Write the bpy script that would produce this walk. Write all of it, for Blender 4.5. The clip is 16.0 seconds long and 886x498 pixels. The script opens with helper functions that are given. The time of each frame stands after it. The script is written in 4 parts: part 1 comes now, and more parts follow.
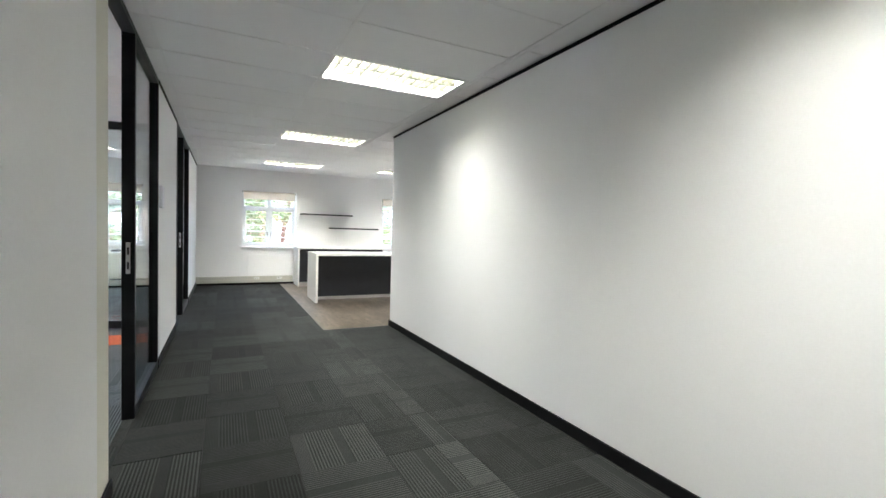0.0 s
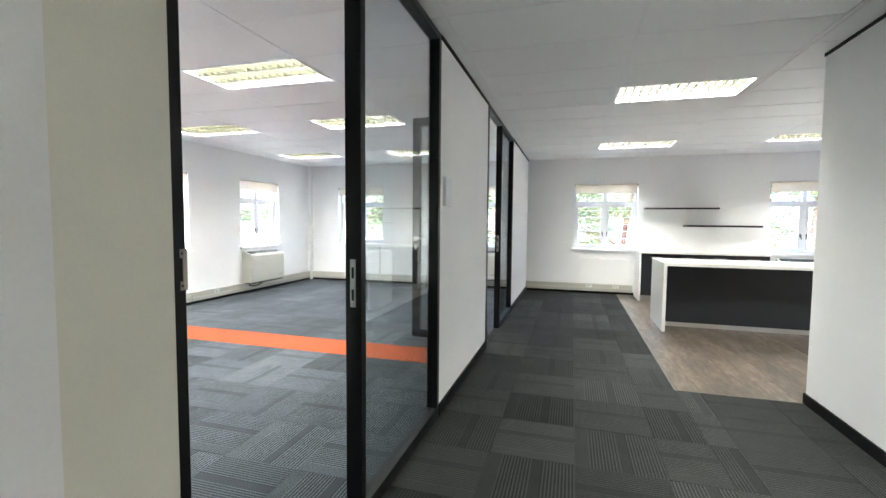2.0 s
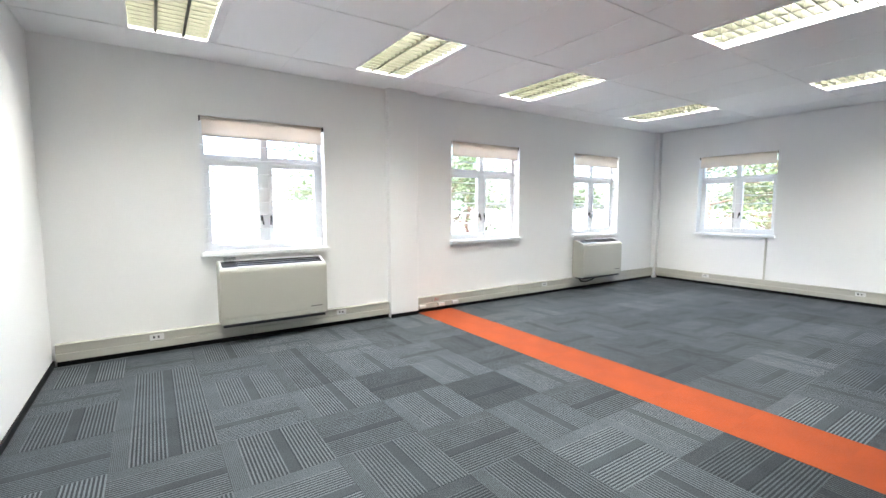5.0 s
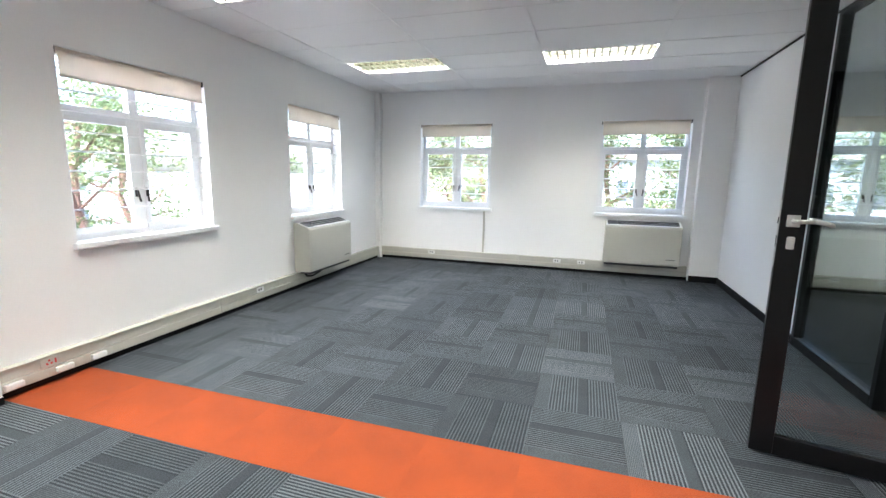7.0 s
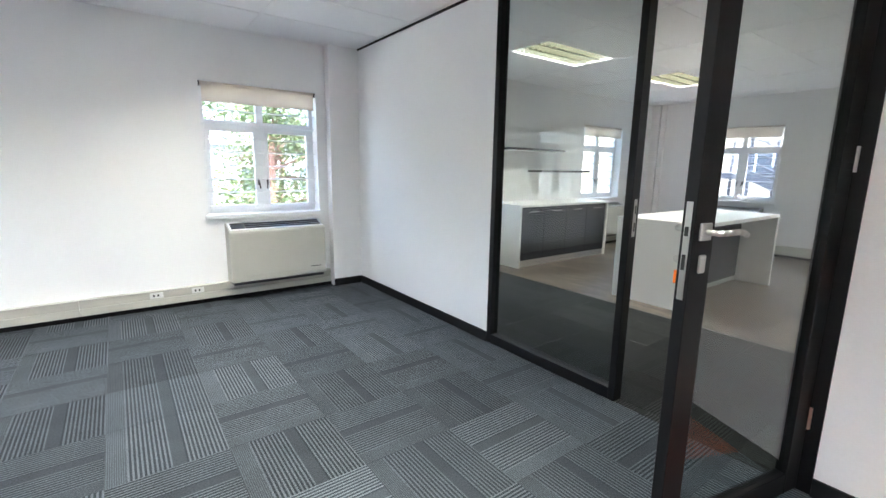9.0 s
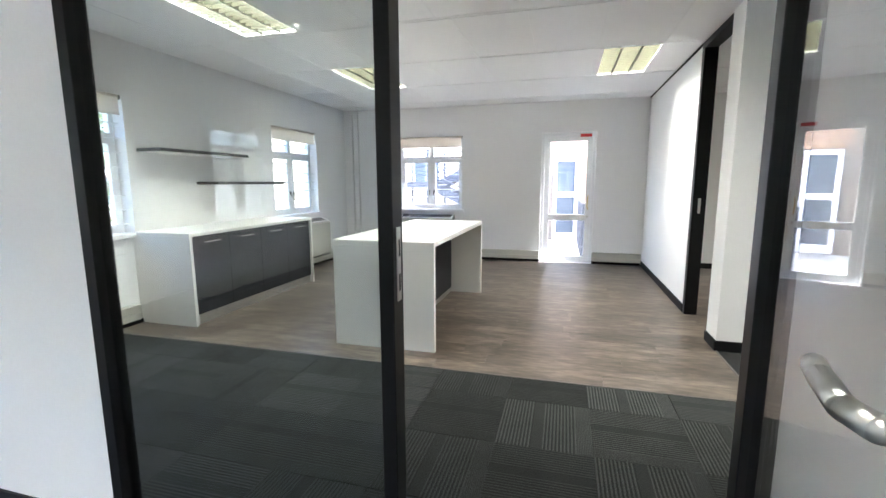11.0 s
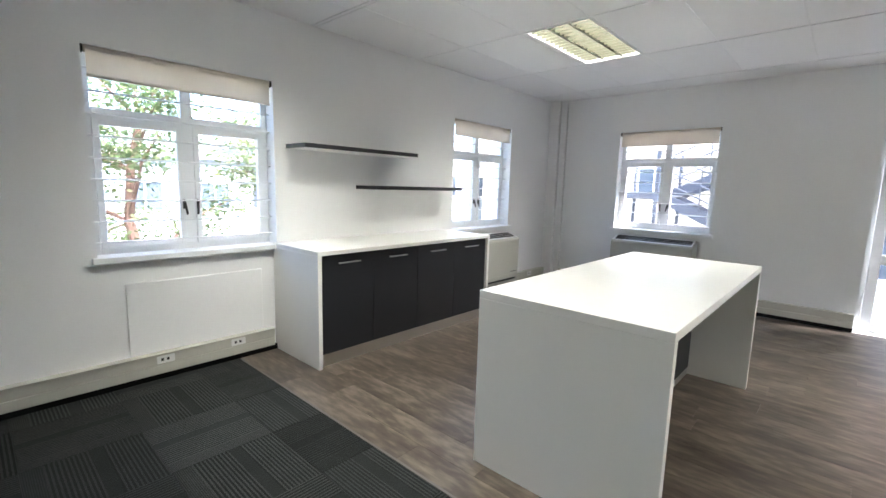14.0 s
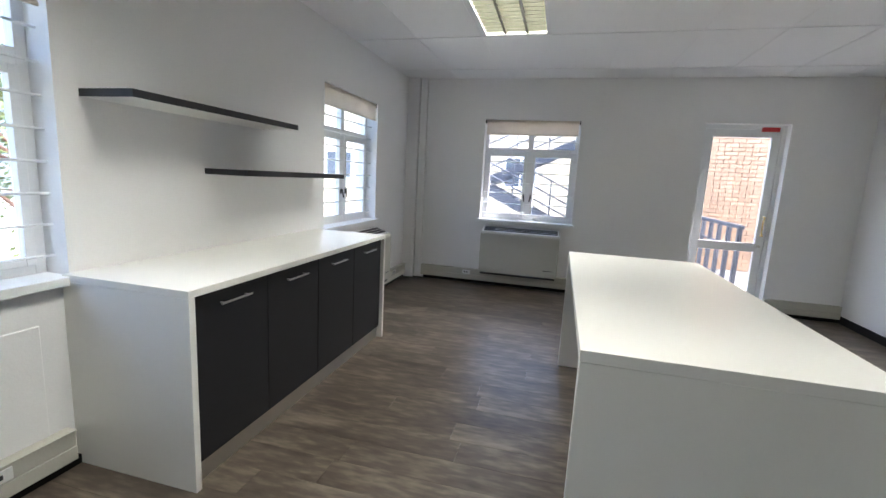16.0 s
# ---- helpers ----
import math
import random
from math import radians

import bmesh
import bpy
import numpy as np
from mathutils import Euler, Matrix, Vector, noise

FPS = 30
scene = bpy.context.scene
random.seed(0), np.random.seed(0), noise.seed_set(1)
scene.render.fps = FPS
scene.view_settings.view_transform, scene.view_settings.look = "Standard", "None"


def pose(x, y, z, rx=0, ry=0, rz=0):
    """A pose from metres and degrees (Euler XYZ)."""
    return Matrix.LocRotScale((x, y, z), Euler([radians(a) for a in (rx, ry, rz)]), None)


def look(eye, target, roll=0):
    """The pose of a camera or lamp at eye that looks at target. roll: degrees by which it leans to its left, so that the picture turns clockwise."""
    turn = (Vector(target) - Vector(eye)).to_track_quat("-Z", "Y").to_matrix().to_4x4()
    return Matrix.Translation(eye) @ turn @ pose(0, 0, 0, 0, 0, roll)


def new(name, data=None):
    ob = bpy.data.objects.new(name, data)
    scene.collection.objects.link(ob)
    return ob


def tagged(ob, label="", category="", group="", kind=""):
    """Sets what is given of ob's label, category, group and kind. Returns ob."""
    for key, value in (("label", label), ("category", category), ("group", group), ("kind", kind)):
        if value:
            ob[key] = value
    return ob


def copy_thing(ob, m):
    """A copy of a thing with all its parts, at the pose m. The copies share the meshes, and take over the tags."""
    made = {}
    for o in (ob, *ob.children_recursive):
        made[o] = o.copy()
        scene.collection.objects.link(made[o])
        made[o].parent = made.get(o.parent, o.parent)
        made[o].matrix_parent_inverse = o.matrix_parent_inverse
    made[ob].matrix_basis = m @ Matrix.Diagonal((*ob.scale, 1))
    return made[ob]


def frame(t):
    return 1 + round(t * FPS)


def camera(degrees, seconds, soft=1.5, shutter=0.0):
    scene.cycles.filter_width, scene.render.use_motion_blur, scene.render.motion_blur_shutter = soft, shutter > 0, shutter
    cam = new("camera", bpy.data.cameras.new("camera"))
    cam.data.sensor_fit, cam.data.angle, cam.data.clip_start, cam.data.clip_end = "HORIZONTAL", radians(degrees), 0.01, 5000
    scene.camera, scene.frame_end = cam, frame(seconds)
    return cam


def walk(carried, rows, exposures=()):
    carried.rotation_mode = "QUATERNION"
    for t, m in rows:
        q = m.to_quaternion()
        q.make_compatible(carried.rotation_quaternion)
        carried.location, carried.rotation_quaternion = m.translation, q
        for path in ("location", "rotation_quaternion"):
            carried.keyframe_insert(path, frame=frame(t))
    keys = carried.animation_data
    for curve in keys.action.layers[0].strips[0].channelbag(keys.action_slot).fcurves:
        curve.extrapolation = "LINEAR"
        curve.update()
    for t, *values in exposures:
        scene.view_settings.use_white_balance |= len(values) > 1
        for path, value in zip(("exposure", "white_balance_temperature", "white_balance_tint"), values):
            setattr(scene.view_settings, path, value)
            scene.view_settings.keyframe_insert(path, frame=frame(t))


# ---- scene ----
cam = camera(90.4, 16.0)
PATH = [
    (0, (0.234, 0.494, 1.374), (1.126, 2.282, 1.294), 1.7),
    (0.5, (0.468, 0.96, 1.399), (1.011, 2.882, 1.303), 0.3),
    (1, (0.58, 1.467, 1.367), (0.675, 3.462, 1.268), 0.5),
    (1.5, (0.604, 1.954, 1.371), (0.313, 3.93, 1.265), 0.2),
    (2, (0.581, 2.387, 1.405), (0.02, 4.303, 1.282), 0.5),
    (2.5, (0.477, 2.788, 1.402), (-0.326, 4.614, 1.262), 0.7),
    (3, (0.367, 3.062, 1.366), (-0.946, 4.564, 1.215), -0.4),
    (3.5, (0.137, 3.283, 1.367), (-1.468, 4.466, 1.214), 0.2),
    (3.7, (-0.005, 3.339, 1.361), (-1.695, 4.396, 1.199), -0.3),
    (6, (-1.446, 4.175, 1.3), (-2.959, 5.452, 1.017), 1.3),
    (6.5, (-1.923, 4.504, 1.389), (-2.958, 6.185, 1.074), 1.0),
    (7, (-2.169, 4.904, 1.391), (-2.766, 6.784, 1.062), 0.9),
    (7.5, (-2.376, 5.297, 1.384), (-2.584, 7.257, 1.046), 1.3),
    (8, (-2.608, 5.792, 1.352), (-2.322, 7.745, 1.026), 0.6),
    (8.5, (-2.632, 6.232, 1.371), (-2.01, 8.099, 1.015), 1.1),
    (9, (-2.719, 6.758, 1.391), (-1.549, 8.339, 1.03), 0.9),
    (9.5, (-2.555, 7.178, 1.362), (-1.028, 8.416, 0.992), -0.6),
    (10, (-2.248, 7.542, 1.345), (-0.436, 8.302, 0.97), 0.4),
    (12.5, (-0.528, 7.74, 1.39), (1.399, 8.199, 1.116), -0.4),
    (13, (-0.297, 7.823, 1.397), (1.518, 8.62, 1.13), -0.7),
    (13.5, (-0.084, 7.969, 1.408), (1.52, 9.131, 1.135), 0.4),
    (14, (0.06, 8.24, 1.393), (1.522, 9.576, 1.113), 1.5),
    (14.5, (0.161, 8.611, 1.408), (1.654, 9.912, 1.126), 1.2),
    (15, (0.282, 8.996, 1.413), (1.908, 10.127, 1.135), 1.5),
    (15.5, (0.333, 9.327, 1.383), (2.129, 10.16, 1.099), 2.4),
    (16, (0.371, 9.623, 1.401), (2.283, 10.115, 1.083), 3.0),
]
EXPOSURES = [(t, stops, 5900, 14) for t, stops in ((0.0, 4.3), (0.5, 4.45), (1.5, 4.4), (2.5, 4.3), (3.5, 4.1), (6.0, 3.4), (6.5, 3.2), (7.0, 3.75), (7.5, 3.95), (8.5, 4.0), (9.5, 4.1), (12.5, 4.25), (13.5, 3.85), (14.5, 3.65), (16.0, 3.3))]
walk(cam, [(t, look(eye, target, roll)) for t, eye, target, roll in PATH], EXPOSURES)

# ---- world and sun ----
world = bpy.data.worlds.new("sky")
world.use_nodes = True
scene.world = world
sky = world.node_tree.nodes.new("ShaderNodeTexSky")
sky.sky_type = "NISHITA"
sky.sun_disc = False
sky.sun_elevation, sky.sun_rotation = radians(52), radians(200)
sky.dust_density, sky.air_density, sky.ozone_density = 4.0, 1.0, 1.0
world.node_tree.links.new(sky.outputs[0], world.node_tree.nodes["Background"].inputs[0])
world.node_tree.nodes["Background"].inputs[1].default_value = 0.15
sun_data = bpy.data.lights.new("sun", "SUN")
sun_data.energy, sun_data.angle, sun_data.color = 2.6, radians(14), (1.0, 0.96, 0.9)
sun = new("sun", sun_data)
sun.matrix_world = look((0, 0, 30), (-6, 18, 0))
LAMP_WATTS, LAMP_COLOUR = 11.5, (1.0, 0.96, 0.80)

# ---- materials ----


def material(name, colour, rough=0.6, metal=0.0, vary=0.06, scale=6.0, fine=120.0, bump=0.05, random_amount=0.0, coat=0.0, spec=0.5, rough_vary=0.06):
    """A surface with stains at a broad scale, grain at a fine one, and a fine relief."""
    m = bpy.data.materials.new(name)
    m.use_nodes = True
    n, l = m.node_tree.nodes, m.node_tree.links
    b = n["Principled BSDF"]
    b.inputs["Metallic"].default_value = metal
    b.inputs["Coat Weight"].default_value = coat
    b.inputs["Specular IOR Level"].default_value = spec
    co = n.new("ShaderNodeTexCoord")
    broad, grain = n.new("ShaderNodeTexNoise"), n.new("ShaderNodeTexNoise")
    broad.inputs["Scale"].default_value, grain.inputs["Scale"].default_value = scale * 0.2, fine
    broad.inputs["Detail"].default_value = 5
    for t in (broad, grain):
        l.new(co.outputs["Object"], t.inputs["Vector"])
    add = n.new("ShaderNodeMath")
    add.operation = "ADD"
    l.new(broad.outputs[0], add.inputs[0])
    l.new(grain.outputs[0], add.inputs[1])
    rng = n.new("ShaderNodeMapRange")
    rng.inputs[1].default_value, rng.inputs[2].default_value = 0.6, 1.4
    rng.inputs[3].default_value, rng.inputs[4].default_value = 1 - vary, 1 + vary
    l.new(add.outputs[0], rng.inputs[0])
    val = rng.outputs[0]
    if random_amount:
        info = n.new("ShaderNodeObjectInfo")
        r2 = n.new("ShaderNodeMapRange")
        r2.inputs[3].default_value, r2.inputs[4].default_value = 1 - random_amount, 1 + random_amount
        l.new(info.outputs["Random"], r2.inputs[0])
        mu = n.new("ShaderNodeMath")
        mu.operation = "MULTIPLY"
        l.new(val, mu.inputs[0])
        l.new(r2.outputs[0], mu.inputs[1])
        val = mu.outputs[0]
    hsv = n.new("ShaderNodeHueSaturation")
    hsv.inputs["Color"].default_value = (*colour, 1)
    l.new(val, hsv.inputs["Value"])
    l.new(hsv.outputs[0], b.inputs["Base Color"])
    rr = n.new("ShaderNodeMapRange")
    rr.inputs[3].default_value, rr.inputs[4].default_value = max(0.02, rough - rough_vary), min(1, rough + rough_vary)
    l.new(broad.outputs[0], rr.inputs[0])
    l.new(rr.outputs[0], b.inputs["Roughness"])
    if bump:
        bp = n.new("ShaderNodeBump")
        bp.inputs["Strength"].default_value, bp.inputs["Distance"].default_value = bump, 0.004
        l.new(grain.outputs[0], bp.inputs["Height"])
        l.new(bp.outputs[0], b.inputs["Normal"])
    return m


def glass(name, tint, gloss=0.7):
    m = bpy.data.materials.new(name)
    m.use_nodes = True
    n, l = m.node_tree.nodes, m.node_tree.links
    n.remove(n["Principled BSDF"])
    tr, gl, mix, fr, mu = (n.new("ShaderNode" + k) for k in ("BsdfTransparent", "BsdfGlossy", "MixShader", "LayerWeight", "Math"))
    tr.inputs[0].default_value = (*tint, 1)
    gl.inputs["Roughness"].default_value = 0.01
    fr.inputs["Blend"].default_value = 0.5
    mu.operation = "POWER"
    mu.inputs[1].default_value = 4.5
    l.new(fr.outputs["Facing"], mu.inputs[0])
    sc = n.new("ShaderNodeMath")
    sc.operation = "MULTIPLY_ADD"
    sc.inputs[1].default_value, sc.inputs[2].default_value = gloss, 0.04
    l.new(mu.outputs[0], sc.inputs[0])
    l.new(sc.outputs[0], mix.inputs[0])
    l.new(tr.outputs[0], mix.inputs[1])
    l.new(gl.outputs[0], mix.inputs[2])
    l.new(mix.outputs[0], n["Material Output"].inputs[0])
    return m


def carpet(name, dark, light, stripe, rand_shift=0.22):
    """Loop-pile tile: two fields of light pin stripes, a plain band between them and a fine-lined edge; each tile has its own strength of stripe."""
    m = bpy.data.materials.new(name)
    m.use_nodes = True
    n, l = m.node_tree.nodes, m.node_tree.links
    b = n["Principled BSDF"]
    b.inputs["Roughness"].default_value = 0.92
    b.inputs["Sheen Weight"].default_value = 0.03
    b.inputs["Sheen Roughness"].default_value = 0.5
    b.inputs["Specular IOR Level"].default_value = 0.1
    co, sep, info = n.new("ShaderNodeTexCoord"), n.new("ShaderNodeSeparateXYZ"), n.new("ShaderNodeObjectInfo")
    l.new(co.outputs["Object"], sep.inputs[0])

    def math_node(op, a, c=None):
        k = n.new("ShaderNodeMath")
        k.operation = op
        for i, v in enumerate((a, c)):
            if v is None:
                continue
            if isinstance(v, (int, float)):
                k.inputs[i].default_value = v
            else:
                l.new(v, k.inputs[i])
        return k.outputs[0]

    u = sep.outputs[0]
    line = math_node("GREATER_THAN", math_node("SINE", math_node("MULTIPLY", u, 2 * math.pi / 0.0186)), 0.1)
    hair = math_node("GREATER_THAN", math_node("SINE", math_node("MULTIPLY", u, 2 * math.pi / 0.0085)), -0.2)
    off_band = math_node("GREATER_THAN", math_node("ABSOLUTE", math_node("ADD", u, -0.037)), 0.029)
    field = math_node("GREATER_THAN", u, -0.168)
    edge = math_node("SUBTRACT", 1.0, field)
    bold = math_node("MULTIPLY", math_node("MULTIPLY", line, off_band), field)
    pattern = math_node("ADD", math_node("ADD", bold, math_node("MULTIPLY", math_node("SUBTRACT", 1.0, off_band), 0.22)), math_node("MULTIPLY", edge, math_node("ADD", math_node("MULTIPLY", hair, 0.5), 0.2)))
    fibre, broad = n.new("ShaderNodeTexNoise"), n.new("ShaderNodeTexNoise")
    fibre.inputs["Scale"].default_value, broad.inputs["Scale"].default_value = 150, 5
    for t in (fibre, broad):
        l.new(co.outputs["Object"], t.inputs["Vector"])
    strength = n.new("ShaderNodeMapRange")
    strength.inputs[1].default_value, strength.inputs[2].default_value = 0.0, 1.0
    strength.inputs[3].default_value, strength.inputs[4].default_value = stripe * 0.5, stripe
    l.new(info.outputs["Random"], strength.inputs[0])
    fac = math_node("MULTIPLY", pattern, strength.outputs[0])
    mix = n.new("ShaderNodeMix")
    mix.data_type = "RGBA"
    mix.inputs[6].default_value, mix.inputs[7].default_value = (*dark, 1), (*light, 1)
    l.new(fac, mix.inputs[0])
    hsv = n.new("ShaderNodeHueSaturation")
    r13 = math_node("FRACT", math_node("MULTIPLY", info.outputs["Random"], 13.7))
    v1 = math_node("ADD", math_node("MULTIPLY", r13, 2 * rand_shift), 1 - rand_shift - 1.1)
    v2 = math_node("ADD", math_node("MULTIPLY", fibre.outputs[0], 1.7), math_node("MULTIPLY", broad.outputs[0], 0.5))
    l.new(math_node("ADD", v1, v2), hsv.inputs["Value"])
    l.new(mix.outputs[2], hsv.inputs["Color"])
    l.new(hsv.outputs[0], b.inputs["Base Color"])
    bp = n.new("ShaderNodeBump")
    bp.inputs["Strength"].default_value, bp.inputs["Distance"].default_value = 0.5, 0.003
    l.new(math_node("ADD", fibre.outputs[0], math_node("MULTIPLY", fac, 0.6)), bp.inputs["Height"])
    l.new(bp.outputs[0], b.inputs["Normal"])
    return m


def vinyl(name):
    """Weathered oak-look vinyl plank, grain along y."""
    m = bpy.data.materials.new(name)
    m.use_nodes = True
    n, l = m.node_tree.nodes, m.node_tree.links
    b = n["Principled BSDF"]
    co, info, mp = n.new("ShaderNodeTexCoord"), n.new("ShaderNodeObjectInfo"), n.new("ShaderNodeMapping")
    l.new(co.outputs["Object"], mp.inputs["Vector"])
    mp.inputs["Scale"].default_value = (1.0, 0.26, 1.0)
    comb = n.new("ShaderNodeCombineXYZ")
    mul = n.new("ShaderNodeMath")
    mul.operation = "MULTIPLY"
    mul.inputs[1].default_value = 37
    l.new(info.outputs["Random"], mul.inputs[0])
    l.new(mul.outputs[0], comb.inputs[2])
    l.new(mul.outputs[0], comb.inputs[1])
    l.new(comb.outputs[0], mp.inputs["Location"])
    grain, blotch = n.new("ShaderNodeTexNoise"), n.new("ShaderNodeTexNoise")
    grain.inputs["Scale"].default_value, grain.inputs["Detail"].default_value = 30, 9
    blotch.inputs["Scale"].default_value, blotch.inputs["Detail"].default_value = 7, 8
    for t in (grain, blotch):
        l.new(mp.outputs[0], t.inputs["Vector"])
    add = n.new("ShaderNodeMath")
    add.operation = "ADD"
    l.new(grain.outputs[0], add.inputs[0])
    l.new(blotch.outputs[0], add.inputs[1])
    add2 = n.new("ShaderNodeMath")
    add2.operation = "MULTIPLY_ADD"
    l.new(info.outputs["Random"], add2.inputs[0])
    add2.inputs[1].default_value = 0.12
    l.new(add.outputs[0], add2.inputs[2])
    ramp = n.new("ShaderNodeValToRGB")
    half = n.new("ShaderNodeMath")
    half.operation = "MULTIPLY"
    half.inputs[1].default_value = 0.5
    l.new(add2.outputs[0], half.inputs[0])
    l.new(half.outputs[0], ramp.inputs[0])
    e = ramp.color_ramp.elements
    e[0].position, e[0].color = 0.36, (0.032, 0.025, 0.019, 1)
    e[1].position, e[1].color = 0.70, (0.185, 0.152, 0.116, 1)
    mid = e.new(0.52)
    mid.color = (0.078, 0.061, 0.046, 1)
    l.new(ramp.outputs[0], b.inputs["Base Color"])
    b.inputs["Roughness"].default_value = 0.36
    bp = n.new("ShaderNodeBump")
    bp.inputs["Strength"].default_value, bp.inputs["Distance"].default_value = 0.15, 0.002
    l.new(grain.outputs[0], bp.inputs["Height"])
    l.new(bp.outputs[0], b.inputs["Normal"])
    return m


WALL = material("wall_paint", (0.83, 0.83, 0.83), 0.62, vary=0.025, scale=4, fine=90, bump=0.12)
CREAM = material("cream_trim_paint", (0.72, 0.71, 0.62), 0.5, vary=0.03)
CEIL = material("ceiling_board", (0.85, 0.85, 0.86), 0.55, vary=0.03, scale=3, fine=200, bump=0.15)
TEE = material("ceiling_tee", (0.82, 0.82, 0.83), 0.35, vary=0.02)
BLACK = material("black_aluminium", (0.006, 0.006, 0.007), 0.42, vary=0.15, spec=0.22)
SKIRT = material("black_skirting", (0.006, 0.006, 0.007), 0.55, vary=0.2, spec=0.2)
TRUNK = material("trunking_cream", (0.49, 0.48, 0.42), 0.5, vary=0.05)
UNIT = material("unit_cream_enamel", (0.44, 0.435, 0.385), 0.45, vary=0.03)
GRILLE = material("dark_grille", (0.05, 0.05, 0.055), 0.5)
WHITE = material("white_window_paint", (0.82, 0.83, 0.84), 0.4, vary=0.03)
MELAMINE = material("white_melamine", (0.80, 0.79, 0.75), 0.33, vary=0.012, bump=0, rough_vary=0.01)
CHARCOAL = material("charcoal_board", (0.017, 0.018, 0.022), 0.45, vary=0.06, bump=0, rough_vary=0.02, spec=0.35)
STEEL = material("brushed_steel", (0.62, 0.61, 0.58), 0.3, 1.0, vary=0.05)
TRIM_METAL = material("dull_aluminium_strip", (0.16, 0.15, 0.14), 0.5, 0.6)
KEEP = material("satin_steel", (0.30, 0.28, 0.25), 0.45, 0.8)
BRASS = material("brass", (0.65, 0.47, 0.2), 0.3, 1.0)
PLASTIC = material("white_plastic", (0.75, 0.75, 0.73), 0.35)
RED = material("red_paint", (0.55, 0.03, 0.03), 0.35)
ORANGE_TAG = material("orange_plastic", (0.9, 0.2, 0.02), 0.4)
BLIND = material("beige_blind_cloth", (0.72, 0.65, 0.57), 0.85, vary=0.08, scale=30, fine=400)
LOUVRE = material("louvre_aluminium", (0.62, 0.62, 0.57), 0.35, 0.5, vary=0.03, bump=0)
# aluminium blades, coloured near black to imitate their shaded faces beside the tubes
BLADE_DIMMED = material("louvre_blade_dimmed", (0.052, 0.051, 0.034), 0.3, 0.0, vary=0.03, bump=0)
RUBBER = material("black_rubber", (0.02, 0.02, 0.02), 0.6)
PAPER = material("white_paper", (0.78, 0.8, 0.84), 0.7)
CARPET = carpet("grey_carpet", (0.024, 0.029, 0.034), (0.125, 0.14, 0.153), 0.85)
# the corridor's weaker light is put into this darker copy of the carpet
CARPET_SHADED = carpet("shaded_grey_carpet", (0.012, 0.013, 0.0125), (0.054, 0.057, 0.053), 0.8, 0.4)
ORANGE = material("orange_carpet", (0.28, 0.045, 0.004), 0.95, vary=0.3, scale=16, fine=230, bump=0.8)
WOOD = vinyl("grey_oak_vinyl")
PANE = glass("window_glass", (0.96, 0.98, 0.98), 0.5)
PARTITION_GLASS = glass("partition_glass", (0.84, 0.87, 0.87), 0.9)
SUBFLOOR = material("subfloor", (0.03, 0.03, 0.03), 0.9)

# ---- mesh helpers ----


def box(bm, x0, y0, z0, x1, y1, z1, bevel=0.0):
    vs = [bm.verts.new((x, y, z)) for z in (z0, z1) for y in (y0, y1) for x in (x0, x1)]
    fs = [bm.faces.new([vs[i] for i in f]) for f in ((0, 2, 3, 1), (4, 5, 7, 6), (0, 1, 5, 4), (2, 6, 7, 3), (0, 4, 6, 2), (1, 3, 7, 5))]
    if bevel:
        edges = list({e for f in fs for e in f.edges})
        bmesh.ops.bevel(bm, geom=edges, offset=bevel, segments=2, affect="EDGES", profile=0.5)


def rod(bm, a, b, r, seg=10, r2=None):
    a, b = Vector(a), Vector(b)
    d = b - a
    m = Matrix.Translation((a + b) / 2) @ d.to_track_quat("Z", "Y").to_matrix().to_4x4()
    bmesh.ops.create_cone(bm, cap_ends=True, segments=seg, radius1=r, radius2=r if r2 is None else r2, depth=d.length, matrix=m)


def finish(name, bm, mat, smooth=False):
    me = bpy.data.meshes.new(name)
    bm.to_mesh(me)
    bm.free()
    me.materials.append(mat)
    if smooth:
        for p in me.polygons:
            p.use_smooth = True
    return new(name, me)


def part(name, bm, mat, parent, label="", smooth=False):
    ob = finish(name, bm, mat, smooth)
    ob.parent = parent
    if label:
        ob["label"] = label
    return ob


def bpart(name, mat, parent, boxes, bevel=0.0, label=""):
    bm = bmesh.new()
    for b in boxes:
        box(bm, *b, bevel)
    return part(name, bm, mat, parent, label)


def thing(name, m, label, category, group="", kind=""):
    ob = new(name)
    ob.empty_display_size = 0.1
    ob.matrix_basis = m
    return tagged(ob, label, category, group, kind)


def structure(name, mat, boxes, label, category, bevel=0.0):
    bm = bmesh.new()
    for b in boxes:
        box(bm, *b, bevel)
    return tagged(finish(name, bm, mat), label, category, kind="structure")


